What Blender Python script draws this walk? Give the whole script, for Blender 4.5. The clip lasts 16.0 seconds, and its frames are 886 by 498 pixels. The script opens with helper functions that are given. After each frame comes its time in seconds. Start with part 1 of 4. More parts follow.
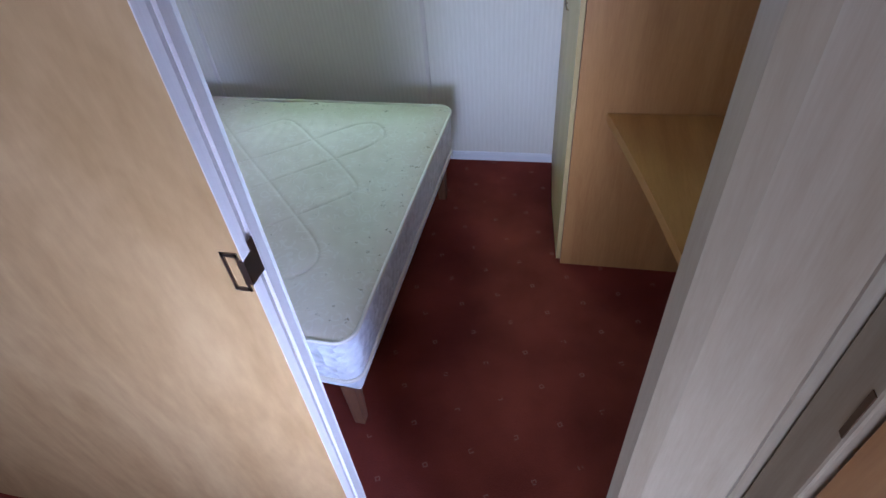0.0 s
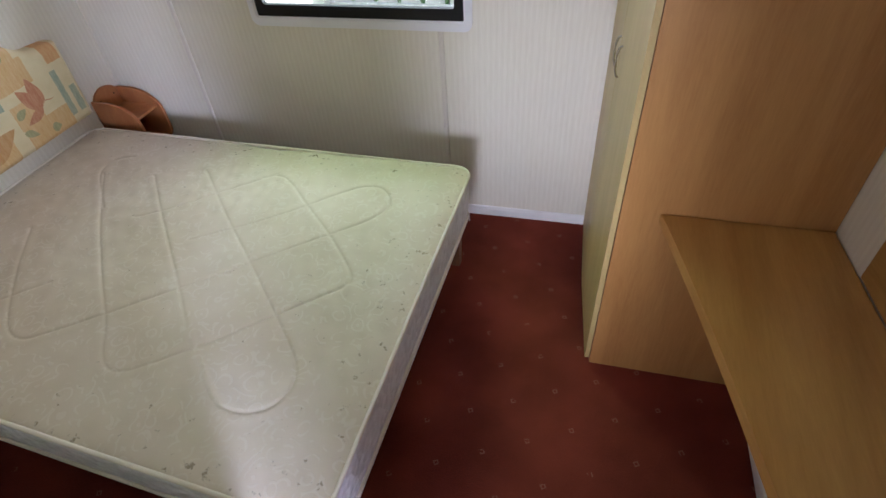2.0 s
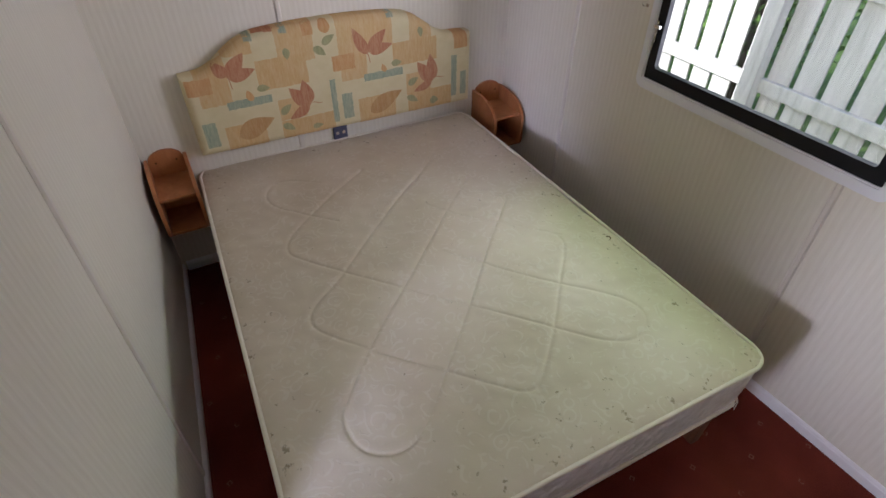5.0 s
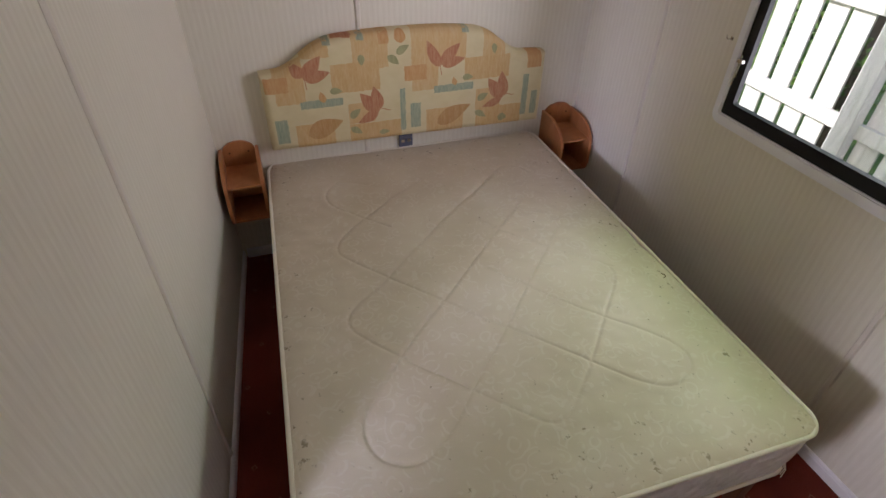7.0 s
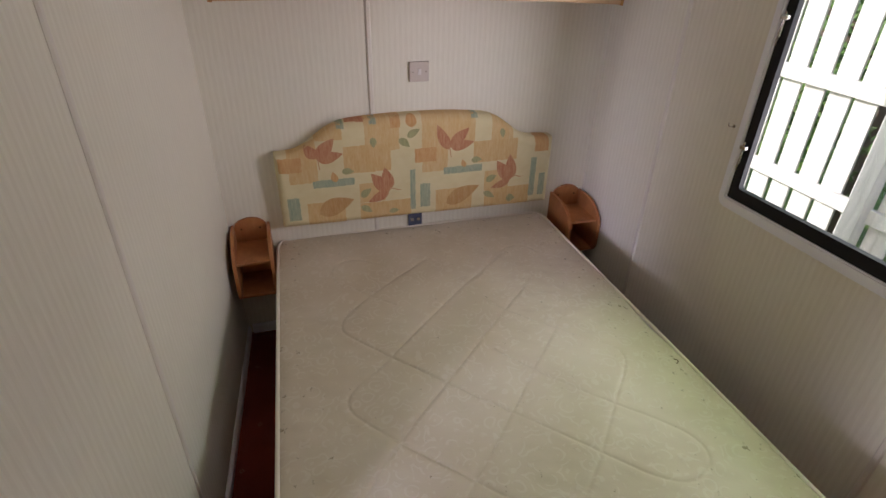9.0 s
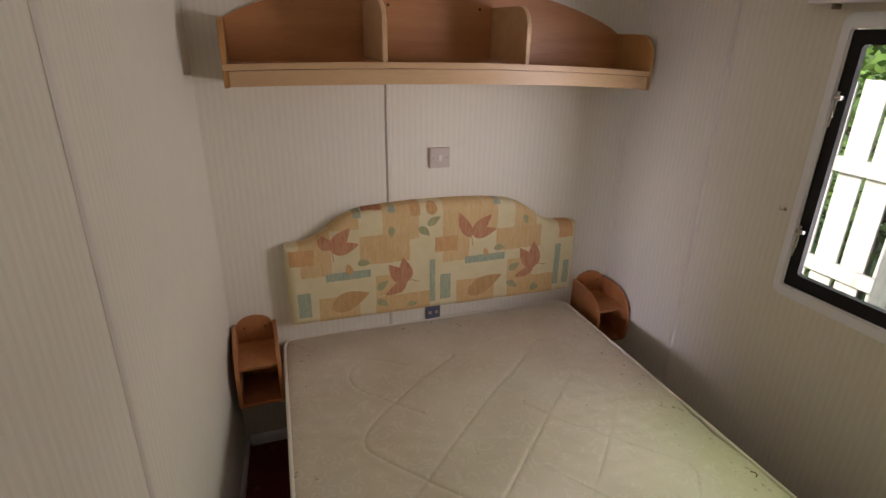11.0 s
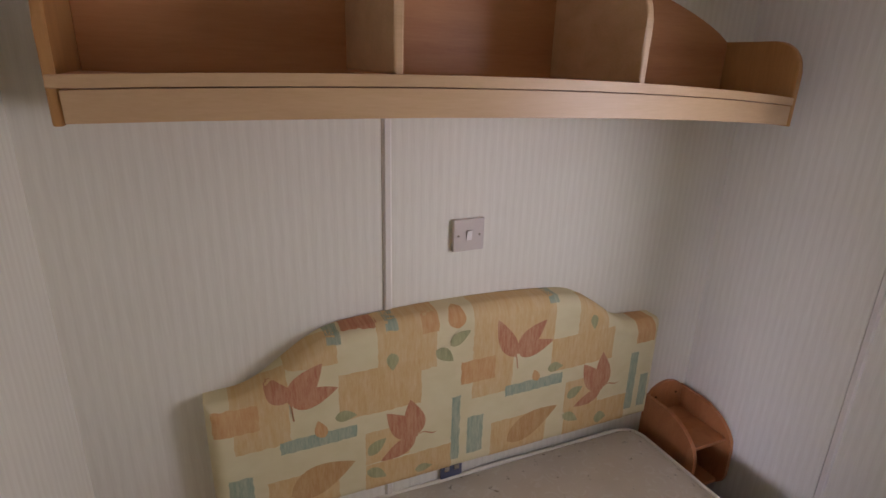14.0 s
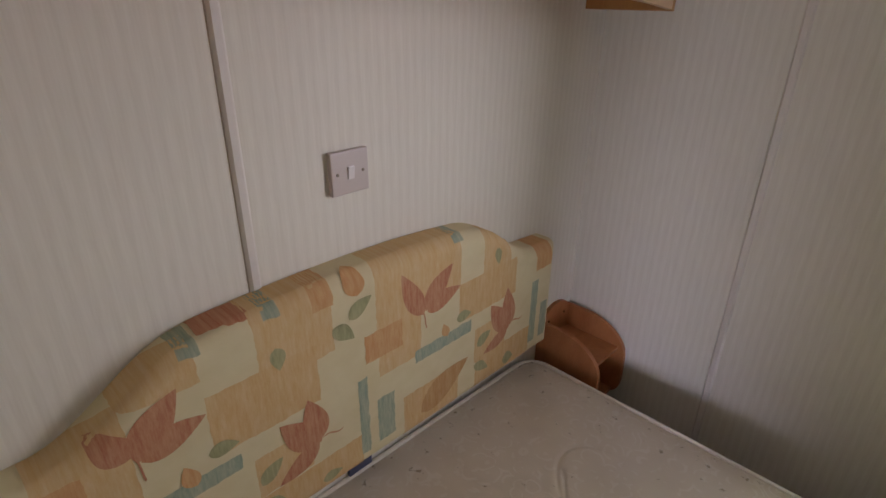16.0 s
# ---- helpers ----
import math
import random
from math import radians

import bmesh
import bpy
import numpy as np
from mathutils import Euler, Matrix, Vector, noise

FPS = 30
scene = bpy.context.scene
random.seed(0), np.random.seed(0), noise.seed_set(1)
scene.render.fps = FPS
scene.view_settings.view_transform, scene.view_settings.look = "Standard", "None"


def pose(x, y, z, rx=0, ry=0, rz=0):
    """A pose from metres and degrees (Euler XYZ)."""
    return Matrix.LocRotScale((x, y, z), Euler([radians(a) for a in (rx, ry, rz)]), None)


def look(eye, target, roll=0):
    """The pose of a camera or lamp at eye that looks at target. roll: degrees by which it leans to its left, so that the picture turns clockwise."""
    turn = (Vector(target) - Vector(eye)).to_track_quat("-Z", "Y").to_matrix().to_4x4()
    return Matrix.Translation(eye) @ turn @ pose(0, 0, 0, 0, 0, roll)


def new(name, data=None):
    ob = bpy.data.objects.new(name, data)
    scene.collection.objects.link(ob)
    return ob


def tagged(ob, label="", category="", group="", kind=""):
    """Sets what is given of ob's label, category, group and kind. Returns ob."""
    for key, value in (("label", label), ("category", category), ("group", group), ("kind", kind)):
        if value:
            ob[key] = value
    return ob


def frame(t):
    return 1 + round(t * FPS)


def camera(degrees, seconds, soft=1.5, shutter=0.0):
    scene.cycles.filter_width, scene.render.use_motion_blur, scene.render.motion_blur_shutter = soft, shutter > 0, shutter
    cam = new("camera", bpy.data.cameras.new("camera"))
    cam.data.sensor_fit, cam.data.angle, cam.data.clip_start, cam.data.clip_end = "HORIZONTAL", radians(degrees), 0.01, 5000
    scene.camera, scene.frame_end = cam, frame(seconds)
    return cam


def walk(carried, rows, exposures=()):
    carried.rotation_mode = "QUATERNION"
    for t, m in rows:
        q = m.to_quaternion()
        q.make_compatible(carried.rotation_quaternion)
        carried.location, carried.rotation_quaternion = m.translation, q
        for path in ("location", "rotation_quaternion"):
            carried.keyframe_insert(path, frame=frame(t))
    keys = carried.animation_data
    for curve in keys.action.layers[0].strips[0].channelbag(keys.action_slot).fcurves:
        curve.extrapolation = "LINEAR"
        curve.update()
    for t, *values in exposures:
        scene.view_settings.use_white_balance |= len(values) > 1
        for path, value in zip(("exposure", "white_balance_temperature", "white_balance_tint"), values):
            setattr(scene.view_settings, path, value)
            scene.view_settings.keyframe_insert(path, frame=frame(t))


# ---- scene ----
cam = camera(78.5, 16.0)
PATH = [
    (0, (2.45, -0.772, 1.761), (2.058, 0.654, 0.414), -5.4),
    (0.5, (2.413, -0.693, 1.75), (2.019, 0.732, 0.403), -5.2),
    (1, (2.412, -0.535, 1.754), (2.021, 0.881, 0.397), -5.0),
    (1.5, (2.428, -0.374, 1.778), (2.022, 1.028, 0.411), -5.0),
    (2, (2.366, -0.25, 1.801), (1.91, 1.136, 0.433), -4.6),
    (2.5, (2.244, -0.081, 1.826), (1.712, 1.26, 0.441), -3.7),
    (3, (2.196, 0.034, 1.838), (1.547, 1.323, 0.454), -1.4),
    (3.5, (2.263, 0.17, 1.818), (1.331, 1.313, 0.467), 0.3),
    (4, (2.314, 0.225, 1.79), (1.131, 1.166, 0.48), 0.4),
    (4.5, (2.357, 0.161, 1.838), (1.07, 0.975, 0.541), 0.1),
    (7, (2.388, 0.229, 1.838), (0.924, 0.752, 0.581), 1.4),
    (7.5, (2.377, 0.232, 1.837), (0.873, 0.751, 0.626), 1.5),
    (8, (2.373, 0.237, 1.841), (0.818, 0.757, 0.695), 1.5),
    (8.5, (2.375, 0.242, 1.853), (0.781, 0.768, 0.764), 1.5),
    (9, (2.38, 0.259, 1.835), (0.745, 0.783, 0.809), 1.3),
    (11.5, (2.023, 0.133, 1.753), (0.272, 0.773, 1.03), 1.1),
    (12, (1.865, 0.195, 1.724), (0.107, 0.832, 1.013), 1.2),
    (12.5, (1.603, 0.227, 1.741), (-0.163, 0.868, 1.054), 1.3),
    (13, (1.513, 0.238, 1.741), (-0.241, 0.931, 1.074), 1.7),
    (13.5, (1.438, 0.242, 1.724), (-0.308, 0.964, 1.07), 1.7),
    (14, (1.189, 0.272, 1.7), (-0.525, 1.067, 1.043), 1.6),
    (14.5, (1.117, 0.269, 1.654), (-0.54, 1.178, 0.999), 1.7),
    (15, (1.125, 0.274, 1.63), (-0.495, 1.199, 0.91), 1.5),
    (15.5, (0.984, 0.329, 1.579), (-0.533, 1.358, 0.779), 2.5),
    (16, (0.841, 0.292, 1.588), (-0.418, 1.594, 0.741), 0.7),
]
# seconds, stops, kelvin, tint
EXPOSURES = [(0.0, 1.2, 4500, 15), (0.5, 1.35, 4900, 15), (1.0, 1.45, 5300, 16), (1.5, 1.55, 5600, 16), (2.0, 1.55, 5500, 14), (2.5, 1.35, 5000, 12), (3.5, 1.35, 4900, 17), (4.5, 1.2, 5400, 20), (7.0, 1.1, 6000, 21), (9.0, 1.1, 6100, 21), (12.0, 0.95, 6500, 20), (14.5, 1.0, 5900, 22), (16.0, 0.8, 6000, 20)]
walk(cam, [(t, look(eye, target, roll)) for t, eye, target, roll in PATH], EXPOSURES)

# ---- world, sun, exposure ----
world = bpy.data.worlds.new("sky")
scene.world = world
world.use_nodes = True
wn = world.node_tree
sky = wn.nodes.new("ShaderNodeTexSky")
sky.sky_type = "NISHITA"
sky.sun_disc = False
sky.sun_elevation = radians(33)
sky.sun_rotation = radians(190)
wn.links.new(sky.outputs[0], wn.nodes["Background"].inputs[0])
wn.nodes["Background"].inputs[1].default_value = 0.15
sun = new("sun", bpy.data.lights.new("sun", "SUN"))
sun.data.energy = 4.0
sun.data.angle = radians(0.6)
sun.data.color = (1.0, 0.95, 0.86)
sun.matrix_world = look((-0.62, -6, 6.5), (1.0, 3.0, 0.65))


def window_light(name, at, target, w, h, watts, color, spread=180):
    ob = new(name, bpy.data.lights.new(name, "AREA"))
    ob.data.shape, ob.data.size, ob.data.size_y = "RECTANGLE", w, h
    ob.data.energy, ob.data.color = watts, color
    ob.data.spread = radians(spread)
    ob.matrix_world = look(at, target)
    return ob


# lamps added for daylight: bedroom window and two assumed, unseen windows beyond the doorway
window_light("window_daylight", (1.15, 2.95, 2.14), (1.35, 0.0, 0.95), 1.7, 0.32, 7.0, (1.0, 0.97, 0.98))
# added green lamp, stands in for light coming off the trees
window_light("window_green_fill", (1.12, 2.34, 2.15), (1.85, 1.2, 0.6), 0.7, 0.6, 6.5, (0.70, 1.0, 0.38))
# unseen fill lamp beside the window, brightens the headboard wall and shelf
window_light("window_side_fill", (2.30, 2.55, 1.45), (0.8, 1.0, 1.0), 0.9, 1.3, 20.0, (1.0, 0.95, 0.97))
# added upward lamp for bounce off sunlit ground and fence, lifts the ceiling
window_light("window_bounce_fill", (1.25, 2.55, 0.95), (1.2, 0.5, 2.25), 1.3, 0.5, 7.0, (1.0, 0.95, 0.93))
window_light("corridor_daylight", (2.46, -2.47, 1.22), (2.12, 1.8, 0.6), 0.5, 0.5, 0.9, (0.98, 0.94, 1.0), 32)
# broad fill lamp added inside the corridor, in front of the closed window
window_light("corridor_fill", (2.10, -2.46, 1.40), (2.1, 0.0, 1.2), 0.9, 0.7, 6.5, (1.0, 0.95, 0.96))
window_light("lounge_daylight", (4.10, -2.47, 1.28), (1.55, 0.5, 0.5), 0.68, 0.8, 7.5, (0.84, 0.83, 1.0), 40)

# ---- materials ----
def mat(name, base, rough=0.6, spec=0.4, metal=0.0):
    m = bpy.data.materials.new(name)
    m.use_nodes = True
    b = m.node_tree.nodes["Principled BSDF"]
    b.inputs["Base Color"].default_value = (*base, 1)
    b.inputs["Roughness"].default_value = rough
    b.inputs["Specular IOR Level"].default_value = spec
    b.inputs["Metallic"].default_value = metal
    return m


def node(m, kind, **kw):
    n = m.node_tree.nodes.new(kind)
    for k, v in kw.items():
        n.inputs[k.replace("_", " ")].default_value = v
    return n


def link(m, a, b):
    m.node_tree.links.new(a, b)


def bsdf(m):
    return m.node_tree.nodes["Principled BSDF"]


def coords(m, scale=(1, 1, 1), rot=(0, 0, 0)):
    tc = m.node_tree.nodes.new("ShaderNodeTexCoord")
    mp = m.node_tree.nodes.new("ShaderNodeMapping")
    mp.inputs["Scale"].default_value = scale
    mp.inputs["Rotation"].default_value = rot
    link(m, tc.outputs["Object"], mp.inputs["Vector"])
    return mp.outputs["Vector"]


def ramp(m, fac, stops):
    r = m.node_tree.nodes.new("ShaderNodeValToRGB")
    e = r.color_ramp.elements
    while len(e) < len(stops):
        e.new(0.5)
    for el, (p, c) in zip(e, stops):
        el.position, el.color = p, (*c, 1)
    link(m, fac, r.inputs["Fac"])
    return r.outputs["Color"]


def mixc(m, fac, a, b, mode="MIX"):
    n = m.node_tree.nodes.new("ShaderNodeMix")
    n.data_type, n.blend_type = "RGBA", mode
    for v, i in ((fac, 0), (a, 6), (b, 7)):
        if isinstance(v, (int, float)):
            n.inputs[i].default_value = v
        elif isinstance(v, tuple):
            n.inputs[i].default_value = (*v, 1)
        else:
            link(m, v, n.inputs[i])
    return n.outputs[2]


def math_(m, op, a, b=0.0, c=0.0):
    n = m.node_tree.nodes.new("ShaderNodeMath")
    n.operation = op
    for v, i in ((a, 0), (b, 1), (c, 2)):
        if isinstance(v, (int, float)):
            n.inputs[i].default_value = v
        else:
            link(m, v, n.inputs[i])
    return n.outputs[0]


def noise_(m, vec, scale, detail=3.0, rough=0.5, dist=0.0):
    n = node(m, "ShaderNodeTexNoise", Scale=scale, Detail=detail, Roughness=rough, Distortion=dist)
    link(m, vec, n.inputs["Vector"])
    return n.outputs["Fac"]


def bump(m, height, strength=0.3, dist=0.002):
    n = node(m, "ShaderNodeBump", Strength=strength, Distance=dist)
    link(m, height, n.inputs["Height"])
    link(m, n.outputs[0], bsdf(m).inputs["Normal"])


def wood(name, dark, light, grain=(6, 6, 0.5), rough=0.42, spec=0.4, scale=9.0, cathedral=0.6):
    m = mat(name, light, rough, spec)
    v = coords(m, grain)
    broad = noise_(m, v, scale * 0.25, 3, 0.55, cathedral)
    fine = noise_(m, v, scale * 4.0, 5, 0.65)
    mid = math_(m, "MULTIPLY_ADD", fine, 0.35, math_(m, "MULTIPLY", broad, 0.75))
    c = ramp(m, mid, [(0.3, dark), (0.75, light)])
    link(m, c, bsdf(m).inputs["Base Color"])
    bump(m, fine, 0.08, 0.001)
    return m


def wallpaper(name, axis):
    m = mat(name, (0.68, 0.64, 0.56), 0.62, 0.3)
    tc = m.node_tree.nodes.new("ShaderNodeTexCoord")
    sp = m.node_tree.nodes.new("ShaderNodeSeparateXYZ")
    link(m, tc.outputs["Object"], sp.inputs[0])
    a = sp.outputs[axis]
    s = math_(m, "SINE", math_(m, "MULTIPLY", a, 2 * math.pi / 0.024))
    thread = noise_(m, coords(m, (220, 220, 14)), 1.0, 2)
    blotch = noise_(m, coords(m), 1.8, 3)
    f = math_(m, "MULTIPLY_ADD", s, 0.075, math_(m, "MULTIPLY_ADD", thread, 0.5, math_(m, "MULTIPLY", blotch, 0.35)))
    c = ramp(m, f, [(0.1, (0.71, 0.665, 0.555)), (0.75, (0.85, 0.815, 0.71))])
    link(m, c, bsdf(m).inputs["Base Color"])
    bump(m, math_(m, "ADD", s, thread), 0.07, 0.0005)
    return m


M_PAPER_W = wallpaper("striped wallpaper across", 1)
M_PAPER_N = wallpaper("striped wallpaper along", 0)
M_BEECH = wood("beech veneer", (0.36, 0.165, 0.048), (0.55, 0.295, 0.098), (5, 5, 0.45), 0.38, 0.45)
M_BEECH_FLAT = wood("beech veneer lying", (0.38, 0.185, 0.045), (0.57, 0.315, 0.09), (5, 0.45, 5), 0.36, 0.45)
M_BEECH_ALONG = wood("beech veneer shelf", (0.40, 0.155, 0.052), (0.56, 0.265, 0.105), (5, 0.45, 5), 0.38, 0.45)
M_SHELF_EDGE = wood("pale beech edging", (0.55, 0.34, 0.17), (0.70, 0.48, 0.27), (5, 0.5, 8), 0.4, 0.45)
M_PLY = wood("pale plywood", (0.31, 0.18, 0.065), (0.50, 0.335, 0.15), (1.5, 1.5, 0.5), 0.42, 0.4, 8.0, 3.2)
M_DOOR_FACE = wood("wardrobe door veneer", (0.46, 0.34, 0.125), (0.61, 0.47, 0.21), (5, 5, 0.5), 0.4, 0.45)
M_TABLE = wood("bedside veneer", (0.34, 0.118, 0.042), (0.51, 0.22, 0.085), (8, 8, 2), 0.42, 0.4)
M_LEG = wood("rough leg wood", (0.09, 0.036, 0.018), (0.21, 0.09, 0.042), (9, 9, 1.2), 0.6, 0.3)
M_WHITE_TRIM = mat("white painted trim", (0.72, 0.71, 0.72), 0.4, 0.45)
link(M_WHITE_TRIM, ramp(M_WHITE_TRIM, noise_(M_WHITE_TRIM, coords(M_WHITE_TRIM, (3, 3, 3)), 3, 4), [(0.3, (0.84, 0.83, 0.83)), (0.7, (0.90, 0.89, 0.89))]), bsdf(M_WHITE_TRIM).inputs["Base Color"])
M_JAMB = wood("cream painted lining", (0.62, 0.55, 0.47), (0.74, 0.68, 0.60), (9, 9, 0.7), 0.45, 0.4)
M_PVC = mat("window surround plastic", (0.86, 0.86, 0.88), 0.35, 0.5)
M_BLACK = mat("black rubber and aluminium", (0.010, 0.010, 0.011), 0.5, 0.2)
M_CREAM_TRIM = wood("pale door casing", (0.33, 0.255, 0.155), (0.46, 0.38, 0.255), (9, 9, 0.7), 0.45, 0.35)
M_BEAD = mat("wall joint bead", (0.74, 0.69, 0.61), 0.4, 0.45)
M_GAP = mat("dark joint", (0.12, 0.075, 0.04), 0.9, 0.1)
M_SEAM = mat("brown seam line", (0.46, 0.37, 0.27), 0.9, 0.1)
M_CEIL = mat("white ceiling board", (0.86, 0.86, 0.85), 0.7, 0.2)
M_SWITCH = mat("aged cream switch plastic", (0.58, 0.505, 0.45), 0.3, 0.5)
M_ROCKER = mat("rocker plastic", (0.78, 0.73, 0.70), 0.2, 0.5)
M_SOCKET = mat("blue grey socket", (0.10, 0.11, 0.17), 0.4, 0.4)
M_STEEL = mat("bright steel", (0.55, 0.53, 0.50), 0.25, 0.5, 1.0)
M_BRASS = mat("dull latch metal", (0.30, 0.25, 0.19), 0.35, 0.5, 1.0)
M_MIRROR = mat("mirror silver", (0.86, 0.87, 0.86), 0.02, 0.5, 1.0)

# deep red carpet with a rotated lattice of small pale motifs
M_CARPET = mat("red patterned carpet", (0.17, 0.03, 0.025), 0.95, 0.1)
_m = M_CARPET
_v = coords(_m, (1 / 0.163, 1 / 0.163, 1), (0, 0, radians(-27)))
_fr = node(_m, "ShaderNodeVectorMath")
_fr.operation = "FRACTION"
_add = node(_m, "ShaderNodeVectorMath")
_add.operation = "ADD"
_add.inputs[1].default_value = (-0.04, 0.172, 0)
link(_m, _v, _add.inputs[0])
link(_m, _add.outputs[0], _fr.inputs[0])
_sp = node(_m, "ShaderNodeSeparateXYZ")
link(_m, _fr.outputs[0], _sp.inputs[0])
_dx = math_(_m, "ABSOLUTE", math_(_m, "SUBTRACT", _sp.outputs[0], 0.5))
_dy = math_(_m, "ABSOLUTE", math_(_m, "SUBTRACT", _sp.outputs[1], 0.5))
_d = math_(_m, "MAXIMUM", _dx, _dy)
_ring = math_(_m, "COMPARE", _d, 0.040, 0.013)
_worn = math_(_m, "GREATER_THAN", noise_(_m, coords(_m), 60, 2), 0.44)
_fac = math_(_m, "MULTIPLY", math_(_m, "MULTIPLY", _ring, _worn), 0.36)
_pile = noise_(_m, coords(_m), 300, 4, 0.75)
_big = noise_(_m, coords(_m), 2.2, 4)
_base = ramp(_m, math_(_m, "MULTIPLY_ADD", _pile, 0.55, math_(_m, "MULTIPLY", _big, 0.45)), [(0.40, (0.10, 0.019, 0.014)), (0.60, (0.275, 0.058, 0.036))])
link(_m, mixc(_m, _fac, _base, (0.42, 0.25, 0.17)), bsdf(_m).inputs["Base Color"])
bump(_m, _pile, 0.7, 0.005)

# cream damask mattress cloth
M_TICKING = mat("cream damask ticking", (0.68, 0.63, 0.52), 0.55, 0.35)
_m = M_TICKING
# woven scrolls: broken rings curling round scattered centres
_wob = node(_m, "ShaderNodeTexNoise", Scale=9.0)
link(_m, coords(_m), _wob.inputs["Vector"])
_sh = node(_m, "ShaderNodeVectorMath")
_sh.operation = "MULTIPLY"
_sh.inputs[1].default_value = (0.05, 0.05, 0.0)
link(_m, _wob.outputs["Color"], _sh.inputs[0])
_sum = node(_m, "ShaderNodeVectorMath")
_sum.operation = "ADD"
link(_m, coords(_m, (1, 1, 0.2)), _sum.inputs[0])
link(_m, _sh.outputs[0], _sum.inputs[1])
_cell = node(_m, "ShaderNodeTexVoronoi", Scale=19.0)
link(_m, _sum.outputs[0], _cell.inputs["Vector"])
_curl = math_(_m, "SINE", math_(_m, "MULTIPLY", _cell.outputs["Distance"], 19.0))
_gate = ramp(_m, noise_(_m, coords(_m), 26, 2), [(0.46, (0, 0, 0)), (0.54, (1, 1, 1))])
_dam = math_(_m, "MULTIPLY", ramp(_m, _curl, [(0.40, (0, 0, 0)), (0.75, (1, 1, 1))]), _gate)
_blot = noise_(_m, coords(_m), 3.0, 4)
_c1 = ramp(_m, _blot, [(0.3, (0.57, 0.484, 0.365)), (0.7, (0.68, 0.60, 0.485))])
_c2 = mixc(_m, math_(_m, "MULTIPLY", _dam, 0.20), _c1, (0.80, 0.77, 0.70))
# mildew spots, mostly near the seams
_gen = node(_m, "ShaderNodeTexCoord")
_gs = node(_m, "ShaderNodeSeparateXYZ")
link(_m, _gen.outputs["Generated"], _gs.inputs[0])
_eu = math_(_m, "ABSOLUTE", math_(_m, "SUBTRACT", _gs.outputs[0], 0.5))
_ev = math_(_m, "ABSOLUTE", math_(_m, "SUBTRACT", _gs.outputs[1], 0.5))
_near = ramp(_m, math_(_m, "MAXIMUM", _eu, _ev), [(0.36, (0, 0, 0)), (0.47, (1, 1, 1))])
_sn = math_(_m, "MULTIPLY_ADD", _near, 0.07, noise_(_m, coords(_m), 34, 3, 0.6))
_spot = ramp(_m, _sn, [(0.70, (0, 0, 0)), (0.77, (1, 1, 1))])
link(_m, mixc(_m, math_(_m, "MULTIPLY", _spot, 0.7), _c2, (0.20, 0.15, 0.08)), bsdf(_m).inputs["Base Color"])
bump(_m, math_(_m, "MULTIPLY_ADD", _dam, 0.5, noise_(_m, coords(_m), 30, 3)), 0.13, 0.004)
M_BORDER = mat("quilted mattress border", (0.62, 0.59, 0.56), 0.5, 0.4)
_m = M_BORDER
_vor = node(_m, "ShaderNodeTexVoronoi", Scale=24.0)
link(_m, coords(_m, (1, 1, 1.4)), _vor.inputs["Vector"])
link(_m, ramp(_m, noise_(_m, coords(_m), 30, 3), [(0.3, (0.70, 0.68, 0.68)), (0.7, (0.86, 0.85, 0.85))]), bsdf(_m).inputs["Base Color"])
bump(_m, _vor.outputs["Distance"], 0.9, 0.014)
M_PIPING = mat("cream piping", (0.77, 0.71, 0.60), 0.6, 0.3)

M_FENCE = wood("weathered fence timber", (0.30, 0.29, 0.25), (0.55, 0.54, 0.50), (9, 9, 0.8), 0.85, 0.2)
M_LEAF = mat("hedge leaves", (0.09, 0.17, 0.03), 0.55, 0.3)
link(M_LEAF, ramp(M_LEAF, node(M_LEAF, "ShaderNodeNewGeometry").outputs["Random Per Island"], [(0.0, (0.05, 0.11, 0.018)), (1.0, (0.13, 0.25, 0.04))]), bsdf(M_LEAF).inputs["Base Color"])
M_BARK = wood("bark", (0.06, 0.045, 0.03), (0.13, 0.10, 0.07), (8, 8, 1.5), 0.9, 0.1)
M_GRASS = mat("rough grass", (0.09, 0.16, 0.03), 0.9, 0.1)
link(M_GRASS, ramp(M_GRASS, noise_(M_GRASS, coords(M_GRASS), 6, 6, 0.7), [(0.3, (0.05, 0.10, 0.02)), (0.7, (0.14, 0.23, 0.05))]), bsdf(M_GRASS).inputs["Base Color"])

M_GLASS = bpy.data.materials.new("window glass")
M_GLASS.use_nodes = True
_t = M_GLASS.node_tree
_t.nodes.remove(_t.nodes["Principled BSDF"])
_mx = _t.nodes.new("ShaderNodeMixShader")
_mx.inputs[0].default_value = 0.05
_tr = _t.nodes.new("ShaderNodeBsdfTransparent")
_gl = _t.nodes.new("ShaderNodeBsdfGlossy")
_gl.inputs["Roughness"].default_value = 0.02
_t.links.new(_tr.outputs[0], _mx.inputs[1])
_t.links.new(_gl.outputs[0], _mx.inputs[2])
_t.links.new(_mx.outputs[0], _t.nodes["Material Output"].inputs[0])


# ---- mesh helpers ----
def part(name, bm, material, parent=None, label="", smooth=False):
    me = bpy.data.meshes.new(name)
    bmesh.ops.recalc_face_normals(bm, faces=bm.faces)
    bm.to_mesh(me)
    bm.free()
    if smooth:
        for p in me.polygons:
            p.use_smooth = True
    for k in material if isinstance(material, (list, tuple)) else [material]:
        me.materials.append(k)
    ob = new(name, me)
    ob.parent = parent
    if label:
        ob["label"] = label
    return ob


def thing(name, at, label, category, group="", kind=""):
    e = new(name)
    e.empty_display_size = 0.05
    e.location = at
    tagged(e, label, category, group, kind)
    return e


